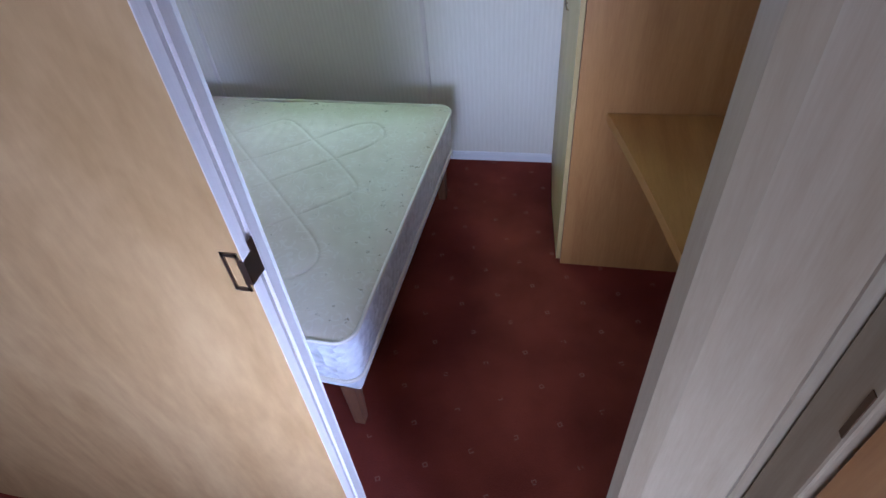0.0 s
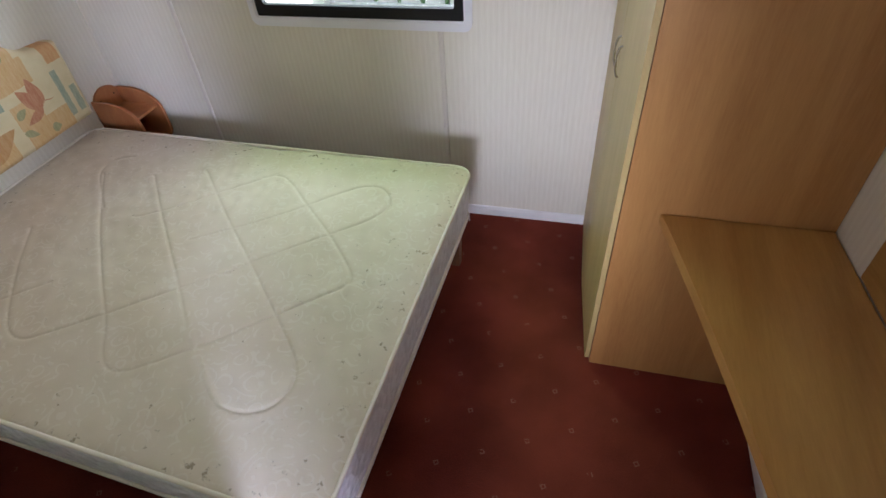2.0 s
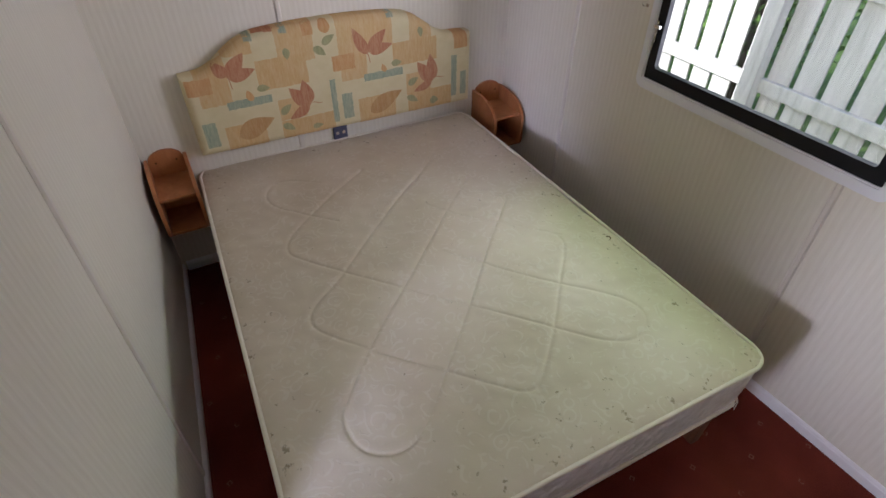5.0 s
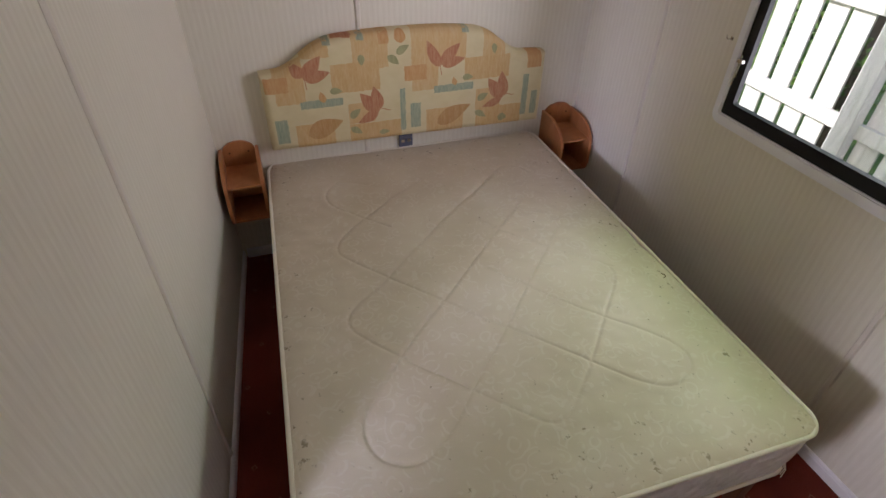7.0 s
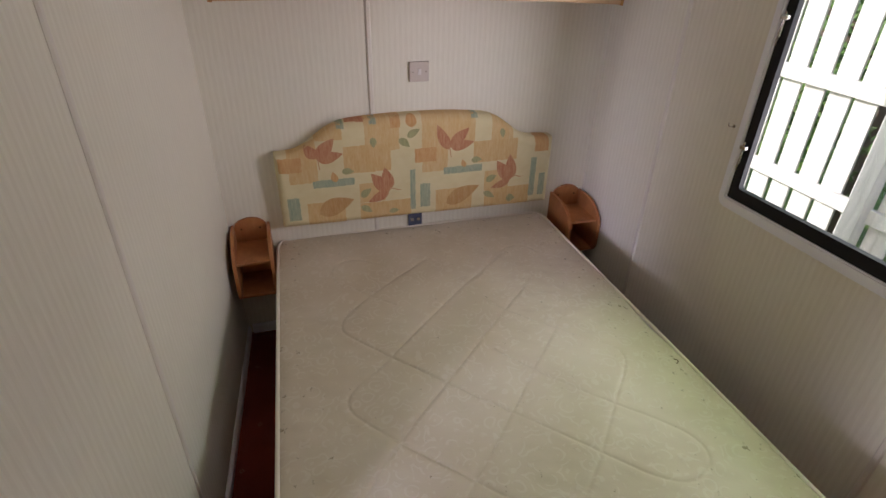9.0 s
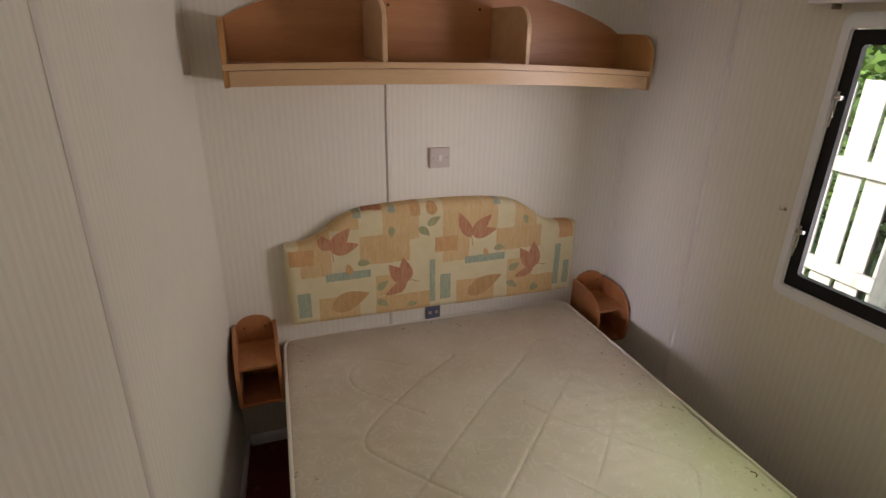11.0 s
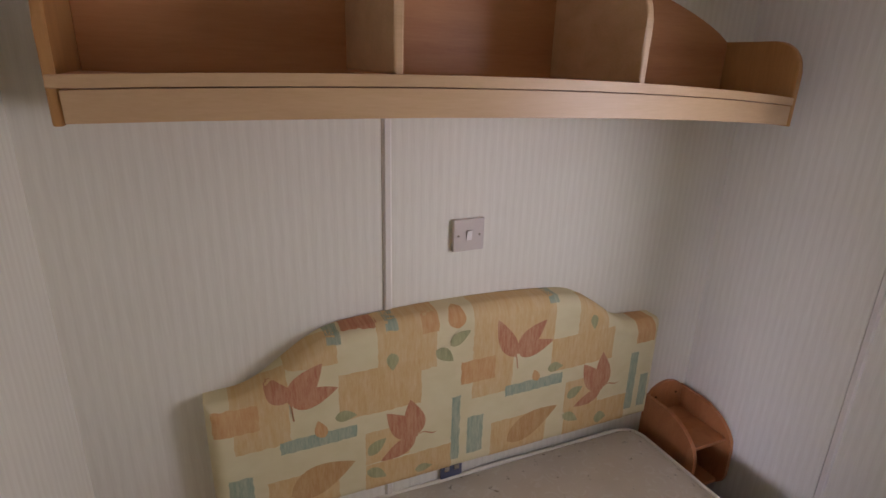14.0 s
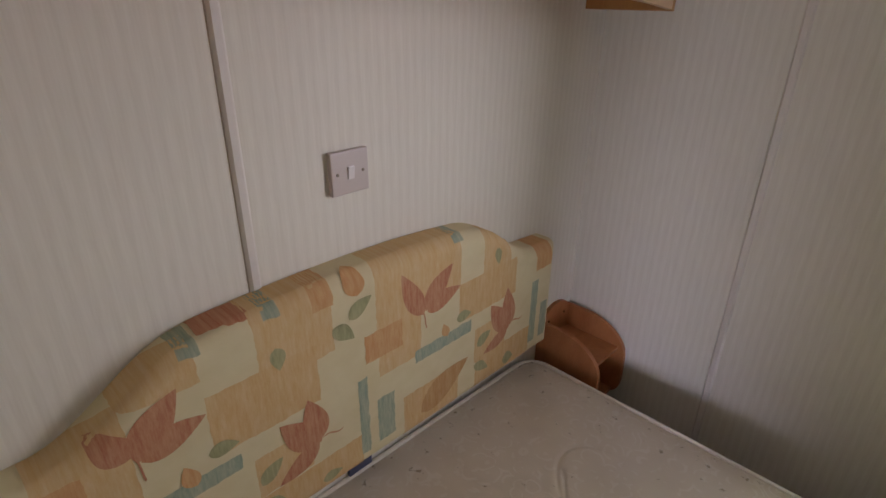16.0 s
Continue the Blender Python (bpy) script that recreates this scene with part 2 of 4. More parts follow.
def held(ob, root):
    """Parents a mesh built in world metres under an Empty that stands at root.location."""
    ob.parent = root
    ob.matrix_parent_inverse = Matrix.Translation(-root.location)
    return ob


def box(bm, lo, hi, bevel=0.0, m=None, seg=2):
    r = bmesh.ops.create_cube(bm, size=1.0)
    vs = r["verts"]
    c = [(a + b) / 2 for a, b in zip(lo, hi)]
    s = [b - a for a, b in zip(lo, hi)]
    for v in vs:
        v.co = Vector((v.co.x * s[0] + c[0], v.co.y * s[1] + c[1], v.co.z * s[2] + c[2]))
    if bevel:
        es = list({e for v in vs for e in v.link_edges})
        r2 = bmesh.ops.bevel(bm, geom=es, offset=bevel, segments=seg, affect="EDGES", profile=0.5)
        vs = list({v for f in r2["faces"] for v in f.verts} | {v for v in vs if v.is_valid})
    if m is not None:
        for v in vs:
            v.co = m @ v.co
    return vs


def prism(bm, outline, axis, lo, hi, bevel=0.0, seg=2):
    """Extrudes a closed 2D outline along an axis (0, 1, 2) from lo to hi; outline runs over the two other axes in order."""
    def place(a, b, h):
        q = [a, b]
        q.insert(axis, h)
        return q
    low = [bm.verts.new(place(a, b, lo)) for a, b in outline]
    top = [bm.verts.new(place(a, b, hi)) for a, b in outline]
    n = len(outline)
    f1, f2 = bm.faces.new(low), bm.faces.new(top[::-1])
    for i in range(n):
        bm.faces.new((low[i], top[i], top[(i + 1) % n], low[(i + 1) % n]))
    if bevel:
        es = list(f1.edges) + list(f2.edges)
        bmesh.ops.bevel(bm, geom=es, offset=bevel, segments=seg, affect="EDGES", profile=0.5)
    return low + top


def tube(bm, pts, r, closed=False, n=8):
    rings = []
    k = len(pts)
    pts = [Vector(p) for p in pts]
    for i, p in enumerate(pts):
        a = pts[(i - 1) % k] if closed or i else p
        b = pts[(i + 1) % k] if closed or i < k - 1 else p
        d = (b - a).normalized()
        u = d.cross(Vector((0, 0, 1)))
        if u.length < 1e-3:
            u = d.cross(Vector((1, 0, 0)))
        u.normalize()
        w = d.cross(u)
        rings.append([bm.verts.new(p + r * (math.cos(2 * math.pi * j / n) * u + math.sin(2 * math.pi * j / n) * w)) for j in range(n)])
    for i in range(k if closed else k - 1):
        A, B = rings[i], rings[(i + 1) % k]
        for j in range(n):
            bm.faces.new((A[j], A[(j + 1) % n], B[(j + 1) % n], B[j]))
    if not closed:
        bm.faces.new(rings[0][::-1])
        bm.faces.new(rings[-1])


def wall_with_hole(bm, x0, x1, z0, z1, hx0, hx1, hz0, hz1, y0, y1):
    for a, b, c, d in ((x0, hx0, z0, z1), (hx1, x1, z0, z1), (hx0, hx1, z0, hz0), (hx0, hx1, hz1, z1)):
        box(bm, (a, y0, c), (b, y1, d))


def structure(ob, label, category):
    return tagged(ob, label, category, kind="structure")


# ---- the room's shell ----
H = 2.10
NORTH = 1.818
SLOPE = -0.083
# the outer wall runs a little out of square as well
SKEW = Matrix.Translation((0, NORTH, 0)) @ Matrix.Rotation(math.atan(0.033), 4, "Z") @ Matrix.Translation((0, -NORTH, 0))


def ys(x):
    """The bed-side face of the south partition, which runs a little out of square."""
    return -0.018 + SLOPE * x


SOUTH = Matrix.Translation((0, -0.018, 0)) @ Matrix.Rotation(math.atan(SLOPE), 4, "Z")
EAST_A, EAST_B = Vector((3.052, 1.10, 0)), Vector((3.115, 0.43, 0))


def xe(y):
    return EAST_A.x + (y - EAST_A.y) * (EAST_B.x - EAST_A.x) / (EAST_B.y - EAST_A.y)


bm = bmesh.new()
box(bm, (-0.1, -2.6, -0.05), (3.7, 1.935, 0.0))
box(bm, (3.7, -2.6, -0.05), (4.9, -0.35, 0.0))
structure(part("floor", bm, M_CARPET), "deep red carpet with small pale motifs", "carpet")
bm = bmesh.new()
box(bm, (-0.1, -2.6, H), (3.7, 1.99, H + 0.05))
box(bm, (3.7, -2.6, H), (4.9, -0.35, H + 0.05))
structure(part("ceiling", bm, M_CEIL), "plain white boarded ceiling", "ceiling")
bm = bmesh.new()
box(bm, (-0.05, -2.6, 0), (0.0, NORTH, H))
structure(part("wall_west", bm, M_PAPER_W), "cream striped papered wall behind the headboard", "wall")
WX0, WX1, WZ0, WZ1 = 0.918, 1.845, 0.970, 1.805
bm = bmesh.new()
wall_with_hole(bm, -0.05, 3.7, 0, H, WX0, WX1, WZ0, WZ1, NORTH, NORTH + 0.06)
bm.transform(SKEW)
structure(part("wall_north", bm, M_PAPER_N), "cream striped papered outer wall with the window", "wall")
DX0, DX1, DH = 1.99, 2.67, 1.98
bm = bmesh.new()
k = 1 / math.cos(math.atan(SLOPE))
box(bm, (0, -0.045, 0), (DX0 * k, 0, H), m=SOUTH)
box(bm, (DX1 * k, -0.045, 0), (3.6 * k, 0, H), m=SOUTH)
box(bm, (DX0 * k, -0.045, DH), (DX1 * k, 0, H), m=SOUTH)
structure(part("wall_south", bm, M_PAPER_N), "cream papered partition with a doorway", "wall")
bm = bmesh.new()
prism(bm, [(xe(-0.35), -0.35), (xe(1.89), 1.89), (3.7, 1.89), (3.7, -0.35)], 2, 0, H)
structure(part("wall_east", bm, M_PAPER_W), "cream papered wall behind the dressing table", "wall")

# skirting boards
def skirting(name, a, b, normal, skew=None):
    bm = bmesh.new()
    a, b, nrm = Vector((*a, 0)), Vector((*b, 0)), Vector((*normal, 0))
    prof = [(0, 0), (0.012, 0), (0.012, 0.038), (0.009, 0.043), (0.009, 0.047), (0.004, 0.052), (0, 0.052)]
    va = [bm.verts.new(a + nrm * d + Vector((0, 0, h))) for d, h in prof]
    vb = [bm.verts.new(b + nrm * d + Vector((0, 0, h))) for d, h in prof]
    n = len(prof)
    for i in range(n):
        bm.faces.new((va[i], va[(i + 1) % n], vb[(i + 1) % n], vb[i]))
    bm.faces.new(va)
    bm.faces.new(vb[::-1])
    if skew:
        bm.transform(skew)
    structure(part(name, bm, M_WHITE_TRIM), "white painted moulded skirting board", "skirting")


skirting("baseboard", (0.0, NORTH), (2.43, NORTH), (0, -1), SKEW)
skirting("baseboard", (0.0, 0.0), (0.0, NORTH - 0.012), (1, 0))
skirting("baseboard", (0.012, ys(0.012)), (DX0 - 0.03, ys(DX0 - 0.03)), (0.065, 0.998))
skirting("baseboard", (xe(1.06) - 0.014, 1.06), (xe(0.24) - 0.075, 0.24), (-1, -0.1))

# beads over the wall panel joints
def bead(x, y, nx, ny, along, top=H, gap=True, skew=None, wide=0.0007, seam=None):
    bm = bmesh.new()
    n, a = Vector((nx, ny, 0)), Vector((*along, 0))
    p = Vector((x, y, 0))
    prof = [(-0.011, 0.0), (-0.011, 0.002), (-0.006, 0.0065), (0.006, 0.0065), (0.011, 0.002), (0.011, 0)]
    lo = [bm.verts.new(p + a * u + n * d + Vector((0, 0, 0.055))) for u, d in prof]
    hi = [bm.verts.new(p + a * u + n * d + Vector((0, 0, top))) for u, d in prof]
    for i in range(len(prof) - 1):
        bm.faces.new((lo[i], lo[i + 1], hi[i + 1], hi[i]))
    bm.faces.new(lo)
    bm.faces.new(hi[::-1])
    if skew:
        bm.transform(skew)
    structure(part("trim", bm, M_BEAD), "cream bead covering a wall panel joint", "trim")
    if not gap:
        return
    bm = bmesh.new()
    c = p - a * 0.0125 + n * 0.0
    vs = [bm.verts.new(c + a * u + n * d + Vector((0, 0, z))) for z in (0.055, H) for u, d in ((-wide, 0), (-wide, 0.0012), (wide, 0.0012), (wide, 0))]
    for i in range(3):
        bm.faces.new((vs[i], vs[i + 1], vs[i + 5], vs[i + 4]))
    structure(part("trim", bm, seam or M_SEAM), "thin dark gap beside a wall bead", "trim")


bead(0, 0.674, 1, 0, (0, 1))
bead(0.50, NORTH, 0, -1, (1, 0), gap=False, skew=SKEW)
bead(1.733, NORTH, 0, -1, (1, 0), top=0.94, gap=False, skew=SKEW)
bead(1.18, ys(1.18), 0.083, 0.997, (1, -0.083), wide=0.0023, seam=M_GAP)

# ---- window ----
win = thing("window_1", (1.4, NORTH, 0.92), "black framed window in a white plastic surround", "window", kind="structure")


def rounded(x0, x1, z0, z1, r, n=5):
    pts = []
    for cx, cz, a0 in ((x1 - r, z1 - r, 0), (x0 + r, z1 - r, 90), (x0 + r, z0 + r, 180), (x1 - r, z0 + r, 270)):
        for i in range(n + 1):
            a = radians(a0 + 90 * i / n)
            pts.append((cx + r * math.cos(a), cz + r * math.sin(a)))
    return pts


def ring(bm, outer, inner, y0, y1):
    n = len(outer)
    vo0 = [bm.verts.new((x, y0, z)) for x, z in outer]
    vi0 = [bm.verts.new((x, y0, z)) for x, z in inner]
    vo1 = [bm.verts.new((x, y1, z)) for x, z in outer]
    vi1 = [bm.verts.new((x, y1, z)) for x, z in inner]
    for i in range(n):
        j = (i + 1) % n
        bm.faces.new((vo0[i], vo0[j], vi0[j], vi0[i]))
        bm.faces.new((vo1[i], vi1[i], vi1[j], vo1[j]))
        bm.faces.new((vo0[i], vo1[i], vo1[j], vo0[j]))
        bm.faces.new((vi0[i], vi0[j], vi1[j], vi1[i]))


bm = bmesh.new()
ring(bm, rounded(0.892, 1.866, 0.938, 1.845, 0.035), rounded(0.926, 1.832, 0.979, 1.80, 0.006), NORTH - 0.014, NORTH - 0.001)
bm.normal_update()
bmesh.ops.bevel(bm, geom=[e for e in bm.edges if e.is_valid and abs(e.verts[0].co.y - (NORTH - 0.014)) < 1e-4 and abs(e.verts[1].co.y - (NORTH - 0.014)) < 1e-4 and len(e.link_faces) == 2 and abs(e.link_faces[0].normal.dot(e.link_faces[1].normal)) < 0.5], offset=0.005, segments=2, affect="EDGES")
held(part("window_surround", bm, M_PVC, None, "white plastic surround with rounded corners"), win)
bm = bmesh.new()
ring(bm, rounded(0.927, 1.831, 0.980, 1.799, 0.006), rounded(0.964, 1.794, 1.026, 1.758, 0.012), NORTH - 0.006, NORTH + 0.016)
held(part("window_frame", bm, M_BLACK, None, "black sash frame"), win)
bm = bmesh.new()
box(bm, (0.956, NORTH + 0.004, 1.018), (1.802, NORTH + 0.008, 1.766))
g = held(part("pane", bm, M_GLASS, None, "clear glass pane"), win)
g.visible_shadow = False
for z in (1.165, 1.595):
    bm = bmesh.new()
    box(bm, (0.930, NORTH - 0.012, z - 0.05), (0.940, NORTH - 0.004, z + 0.03), 0.002)
    box(bm, (0.932, NORTH - 0.026, z + 0.005), (0.957, NORTH - 0.010, z + 0.02), 0.003)
    tube(bm, [(0.944, NORTH - 0.02, z + 0.01), (0.942, NORTH - 0.024, z - 0.03), (0.938, NORTH - 0.018, z - 0.075)], 0.003)
    held(part("window_catch", bm, M_STEEL, None, "small metal window catch"), win)

hook = thing("curtain_hook", (0.861, NORTH, 1.228), "small metal curtain tie hook on the wall", "hook")
bm = bmesh.new()
tube(bm, [(0.861, NORTH, 1.228), (0.861, NORTH - 0.02, 1.228), (0.859, NORTH - 0.026, 1.234), (0.856, NORTH - 0.024, 1.242)], 0.0018)
box(bm, (0.855, NORTH - 0.003, 1.222), (0.867, NORTH, 1.234), 0.001)
held(part("hook_wire", bm, M_STEEL), hook)
pel = thing("curtain_pelmet", (1.4, NORTH, 1.865), "white boxed curtain pelmet above the window", "pelmet")
bm = bmesh.new()
box(bm, (0.80, NORTH - 0.06, 1.868), (2.0, NORTH - 0.045, 1.95), 0.004)
box(bm, (0.80, NORTH - 0.045, 1.868), (0.815, NORTH, 1.95), 0.002)
box(bm, (1.985, NORTH - 0.045, 1.868), (2.0, NORTH, 1.95), 0.002)
box(bm, (0.80, NORTH - 0.06, 1.95), (2.0, NORTH, 1.962), 0.002)
held(part("pelmet_board", bm, M_PVC), pel)
bm = bmesh.new()
box(bm, (0.86, NORTH - 0.035, 1.852), (0.872, NORTH - 0.005, 1.868), 0.003)
held(part("rail_bracket", bm, M_BRASS, None, "small brass rail bracket"), pel)

for root in (win, hook, pel):
    for child in root.children:
        child.data.transform(SKEW)

# ---- bed: base, legs, mattress ----
BED_AT = Matrix.Translation((0.962, 0.848, 0)) @ Matrix.Rotation(radians(-1.4), 4, "Z")
BL, BW, BR = 1.91, 1.41, 0.075
TOP, BOT = 0.522, 0.290


class Placed:
    """Sets a point of the bed in the room; the old mattress has spread slightly at the foot."""

    def __matmul__(self, v):
        return BED_AT @ Vector((v.x * (1 - 0.012 * min(v.y, 0.0)), v.y * (1 + 0.031 * v.x), v.z))


BED = Placed()

base = thing("bed_base", (0.958, 0.848, 0), "low divan bed base on square wooden legs", "bed")
bm = bmesh.new()
box(bm, (-BL / 2 + 0.03, -BW / 2 + 0.03, 0.235), (BL / 2 - 0.025, BW / 2 - 0.03, BOT - 0.001), 0.012, BED)
held(part("base_frame", bm, M_BORDER, None, "pale cloth covered frame"), base)
for u in (-BL / 2 + 0.06, BL / 2 - 0.078):
    for v in (-BW / 2 + 0.055, BW / 2 - 0.055):
        bm = bmesh.new()
        vs = box(bm, (u - 0.026, v - 0.026, 0), (u + 0.026, v + 0.026, 0.235), 0.003)
        for w in vs:
            s = 0.72 + 0.28 * w.co.z / 0.235
            w.co.x, w.co.y = u + (w.co.x - u) * s, v + (w.co.y - v) * s
            w.co = BED @ w.co
        held(part("leg", bm, M_LEG, None, "tapered square wooden leg"), base)

mattress = thing("mattress", (0.958, 0.848, BOT), "worn cream quilted double mattress, lightly stained", "mattress")

# stitched quilting runs, as diagonal hairpin loops
QUILT = [
    [(-0.62, -0.02), (-0.46, -0.25), (-0.30, -0.43), (-0.225, -0.472), (-0.16, -0.458), (-0.01, -0.318), (0.16, -0.16), (0.337, 0.009), (0.56, 0.21), (0.68, 0.32), (0.71, 0.415), (0.64, 0.505), (0.53, 0.485), (0.315, 0.26), (0.05, 0.06)],
    [(-0.60, 0.36), (-0.37, 0.07), (-0.13, -0.19), (0.02, -0.335), (0.10, -0.45), (0.165, -0.492), (0.23, -0.475), (0.385, -0.335), (0.535, -0.19), (0.66, -0.075), (0.725, -0.005), (0.70, 0.05), (0.544, 0.205), (0.377, 0.346), (0.254, 0.461), (0.18, 0.50), (0.12, 0.465)],
    [(-0.36, 0.39), (-0.16, 0.17), (0.15, -0.14), (0.30, -0.30), (0.475, -0.45), (0.545, -0.502), (0.63, -0.505), (0.695, -0.468), (0.725, -0.39), (0.69, -0.315), (0.518, -0.159), (0.337, 0.009), (0.149, 0.174), (-0.016, 0.333), (-0.15, 0.465)],
    [(-0.60, -0.22), (-0.69, -0.35), (-0.67, -0.43), (-0.60, -0.47), (-0.51, -0.455), (-0.40, -0.34), (-0.30, -0.24)],
    [(-0.25, 0.13), (-0.12, 0.22), (0.0, 0.345), (0.17, 0.505)],
    [(-0.55, 0.50), (-0.61, 0.475), (-0.635, 0.412), (-0.615, 0.35), (-0.54, 0.27), (-0.42, 0.15)],
]


def smooth_path(p, rounds=2):
    for _ in range(rounds):
        q = [p[0]]
        for a, b in zip(p, p[1:]):
            q += [(0.75 * a[0] + 0.25 * b[0], 0.75 * a[1] + 0.25 * b[1]), (0.25 * a[0] + 0.75 * b[0], 0.25 * a[1] + 0.75 * b[1])]
        p = q + [p[-1]]
    return p


SEGS = np.array([(*a, *b) for p in QUILT for a, b in zip(smooth_path(p), smooth_path(p)[1:])])


def quilt_depth(x, y):
    a, d = SEGS[:, :2], SEGS[:, 2:] - SEGS[:, :2]
    p = np.array((x, y)) - a
    t = np.clip((p * d).sum(1) / (d * d).sum(1), 0, 1)
    return float(np.sqrt(((p - t[:, None] * d) ** 2).sum(1)).min())


def square_to_rounded(s, t, hx, hy, r):
    """Maps the square -1..1 onto a rectangle with rounded corners."""
    x, y = s * hx, t * hy
    ex, ey = abs(x) - (hx - r), abs(y) - (hy - r)
    if ex > 0 and ey > 0:
        m = max(ex, ey)
        l = math.hypot(ex, ey)
        ex, ey = ex * m / l, ey * m / l
        x = math.copysign(hx - r + ex, x)
        y = math.copysign(hy - r + ey, y)
    return x, y


NU, NV = 420, 310
bm = bmesh.new()
grid = []
for i in range(NU + 1):
    row = []
    for j in range(NV + 1):
        x, y = square_to_rounded(2 * i / NU - 1, 2 * j / NV - 1, BL / 2 - 0.004, BW / 2 - 0.004, BR)
        edge = min(BL / 2 - abs(x), BW / 2 - abs(y))
        z = TOP - 0.016 * math.exp(-edge / 0.022)
        q = quilt_depth(x, y)
        z += 0.0008 * math.exp(-((q - 0.018) / 0.012) ** 2) - 0.0040 * math.exp(-(q / 0.0036) ** 2)
        z += 0.0035 * noise.noise((x * 5, y * 5, 0)) + 0.0022 * noise.noise((x * 19, y * 15, 3))
        pucker = math.exp(-((x + 0.05) / 0.36) ** 2 - ((y - 0.38) / 0.24) ** 2)
        z += 0.0042 * pucker * noise.noise((x * 30, y * 17, 7))
        z -= 0.010 * math.exp(-((y - BW / 2) ** 2 + (x - 0.05) ** 2) / 0.02)
        row.append(bm.verts.new(BED @ Vector((x, y, z))))
    grid.append(row)
for i in range(NU):
    for j in range(NV):
        bm.faces.new((grid[i][j], grid[i + 1][j], grid[i + 1][j + 1], grid[i][j + 1]))
held(part("top_panel", bm, M_TICKING, None, "cream damask cloth with diagonal quilting", True), mattress)


def outline(inset, n=10):
    return rounded(-BL / 2 + inset, BL / 2 - inset, -BW / 2 + inset, BW / 2 - inset, BR - inset, n)


def dense(pts, step=0.03):
    out = []
    full = outline(0.0)
    for a, b, c, d in zip(pts, pts[1:] + pts[:1], full, full[1:] + full[:1]):
        k = max(1, int(math.dist(c, d) / step))
        out += [(a[0] + (b[0] - a[0]) * i / k, a[1] + (b[1] - a[1]) * i / k) for i in range(k)]
    return out


bm = bmesh.new()
rings = []
for h in range(9):
    f = h / 8
    z = BOT + 0.004 + (TOP - 0.022 - BOT) * f
    bulge = 0.006 * math.sin(math.pi * f) - 0.014 * (1 - f)
    rings.append([bm.verts.new(BED @ Vector((x, y, z + 0.0015 * noise.noise((x * 9, y * 9, f * 4))))) for x, y in dense(outline(0.006 - bulge))])
n = min(len(r) for r in rings)
for A, B in zip(rings, rings[1:]):
    for j in range(n):
        bm.faces.new((A[j], A[(j + 1) % n], B[(j + 1) % n], B[j]))
held(part("border", bm, M_BORDER, None, "quilted silvery side border", True), mattress)
for z, inset in ((TOP - 0.011, 0.003), (BOT + 0.008, 0.015)):
    bm = bmesh.new()
    tube(bm, [BED @ Vector((x, y, z + 0.003 * noise.noise((x * 3, y * 3, 1)))) for x, y in dense(outline(inset))], 0.0068, True)
    held(part("piping", bm, M_PIPING, None, "cream corded edge piping", True), mattress)

# ---- headboard ----
head = thing("headboard", (0.0, 0.905, 0.61), "shaped padded headboard in leaf print fabric", "headboard")
HB0, HB1 = 0.226, 1.562


def hb_top(y):
    """A shallow crown that sweeps down in an S to a shoulder at each end."""
    d = abs(y - 0.868)
    crown = 1.103 - 0.024 * (d / 0.4) ** 2 - 0.014 * (y - 0.868)
    shoulder = 0.962 - 0.014 * (y - 0.868) - 0.06 * max(0.0, d - 0.56)
    t = max(0.0, min(1.0, (d - 0.30) / 0.28)) ** 1.35
    return crown + (shoulder - crown) * t * t * (3 - 2 * t)


def hb_low(y):
    return 0.617 - 0.018 * (y - HB0)


def hb_front(y, z):
    d = min(y - HB0, HB1 - y, z - hb_low(y), (hb_top(y) - z) * 0.85)
    d = max(0.0, min(1.0, d / 0.032))
    return 0.048 + 0.032 * math.sqrt(max(0.0, 1 - (1 - d) ** 2))


bm = bmesh.new()
rows = []
NY, NZ = 300, 96
for i in range(NY + 1):
    y = HB0 + (HB1 - HB0) * i / NY
    col = []
    for j in range(NZ + 1):
        t = 0.5 - 0.5 * math.cos(math.pi * j / NZ)
        z = hb_low(y) + (hb_top(y) - hb_low(y)) * t
        col.append(bm.verts.new((hb_front(y, z), y, z)))
    rows.append(col)
for i in range(NY):
    for j in range(NZ):
        bm.faces.new((rows[i][j], rows[i + 1][j], rows[i + 1][j + 1], rows[i][j + 1]))
rim = [c[0] for c in rows] + rows[-1][1:] + [c[-1] for c in rows[-2::-1]] + rows[0][-2:0:-1]
back = [bm.verts.new((0.0, v.co.y, v.co.z)) for v in rim]
for i in range(len(rim)):
    j = (i + 1) % len(rim)
    bm.faces.new((rim[i], rim[j], back[j], back[i]))
M_HB = mat("cream printed cotton", (0.70, 0.62, 0.40), 0.8, 0.2)
link(M_HB, ramp(M_HB, noise_(M_HB, coords(M_HB, (1, 3, 4)), 5, 4), [(0.2, (0.665, 0.575, 0.335)), (0.8, (0.735, 0.655, 0.415))]), bsdf(M_HB).inputs["Base Color"])
bump(M_HB, noise_(M_HB, coords(M_HB), 500, 2), 0.2, 0.001)
held(part("padded_panel", bm, M_HB, None, "cream padded fabric", True), head)


def print_ink(name, a, b):
    m = mat(name, a, 0.8, 0.2)
    wash = noise_(m, coords(m, (1, 22, 4)), 5, 6, 0.75)
    a = tuple(0.85 * u + 0.15 * v for u, v in zip(a, (0.70, 0.61, 0.36)))
    b = tuple(0.62 * u + 0.38 * v for u, v in zip(b, (0.70, 0.61, 0.36)))
    link(m, ramp(m, wash, [(0.34, a), (0.74, b)]), bsdf(m).inputs["Base Color"])
    return m


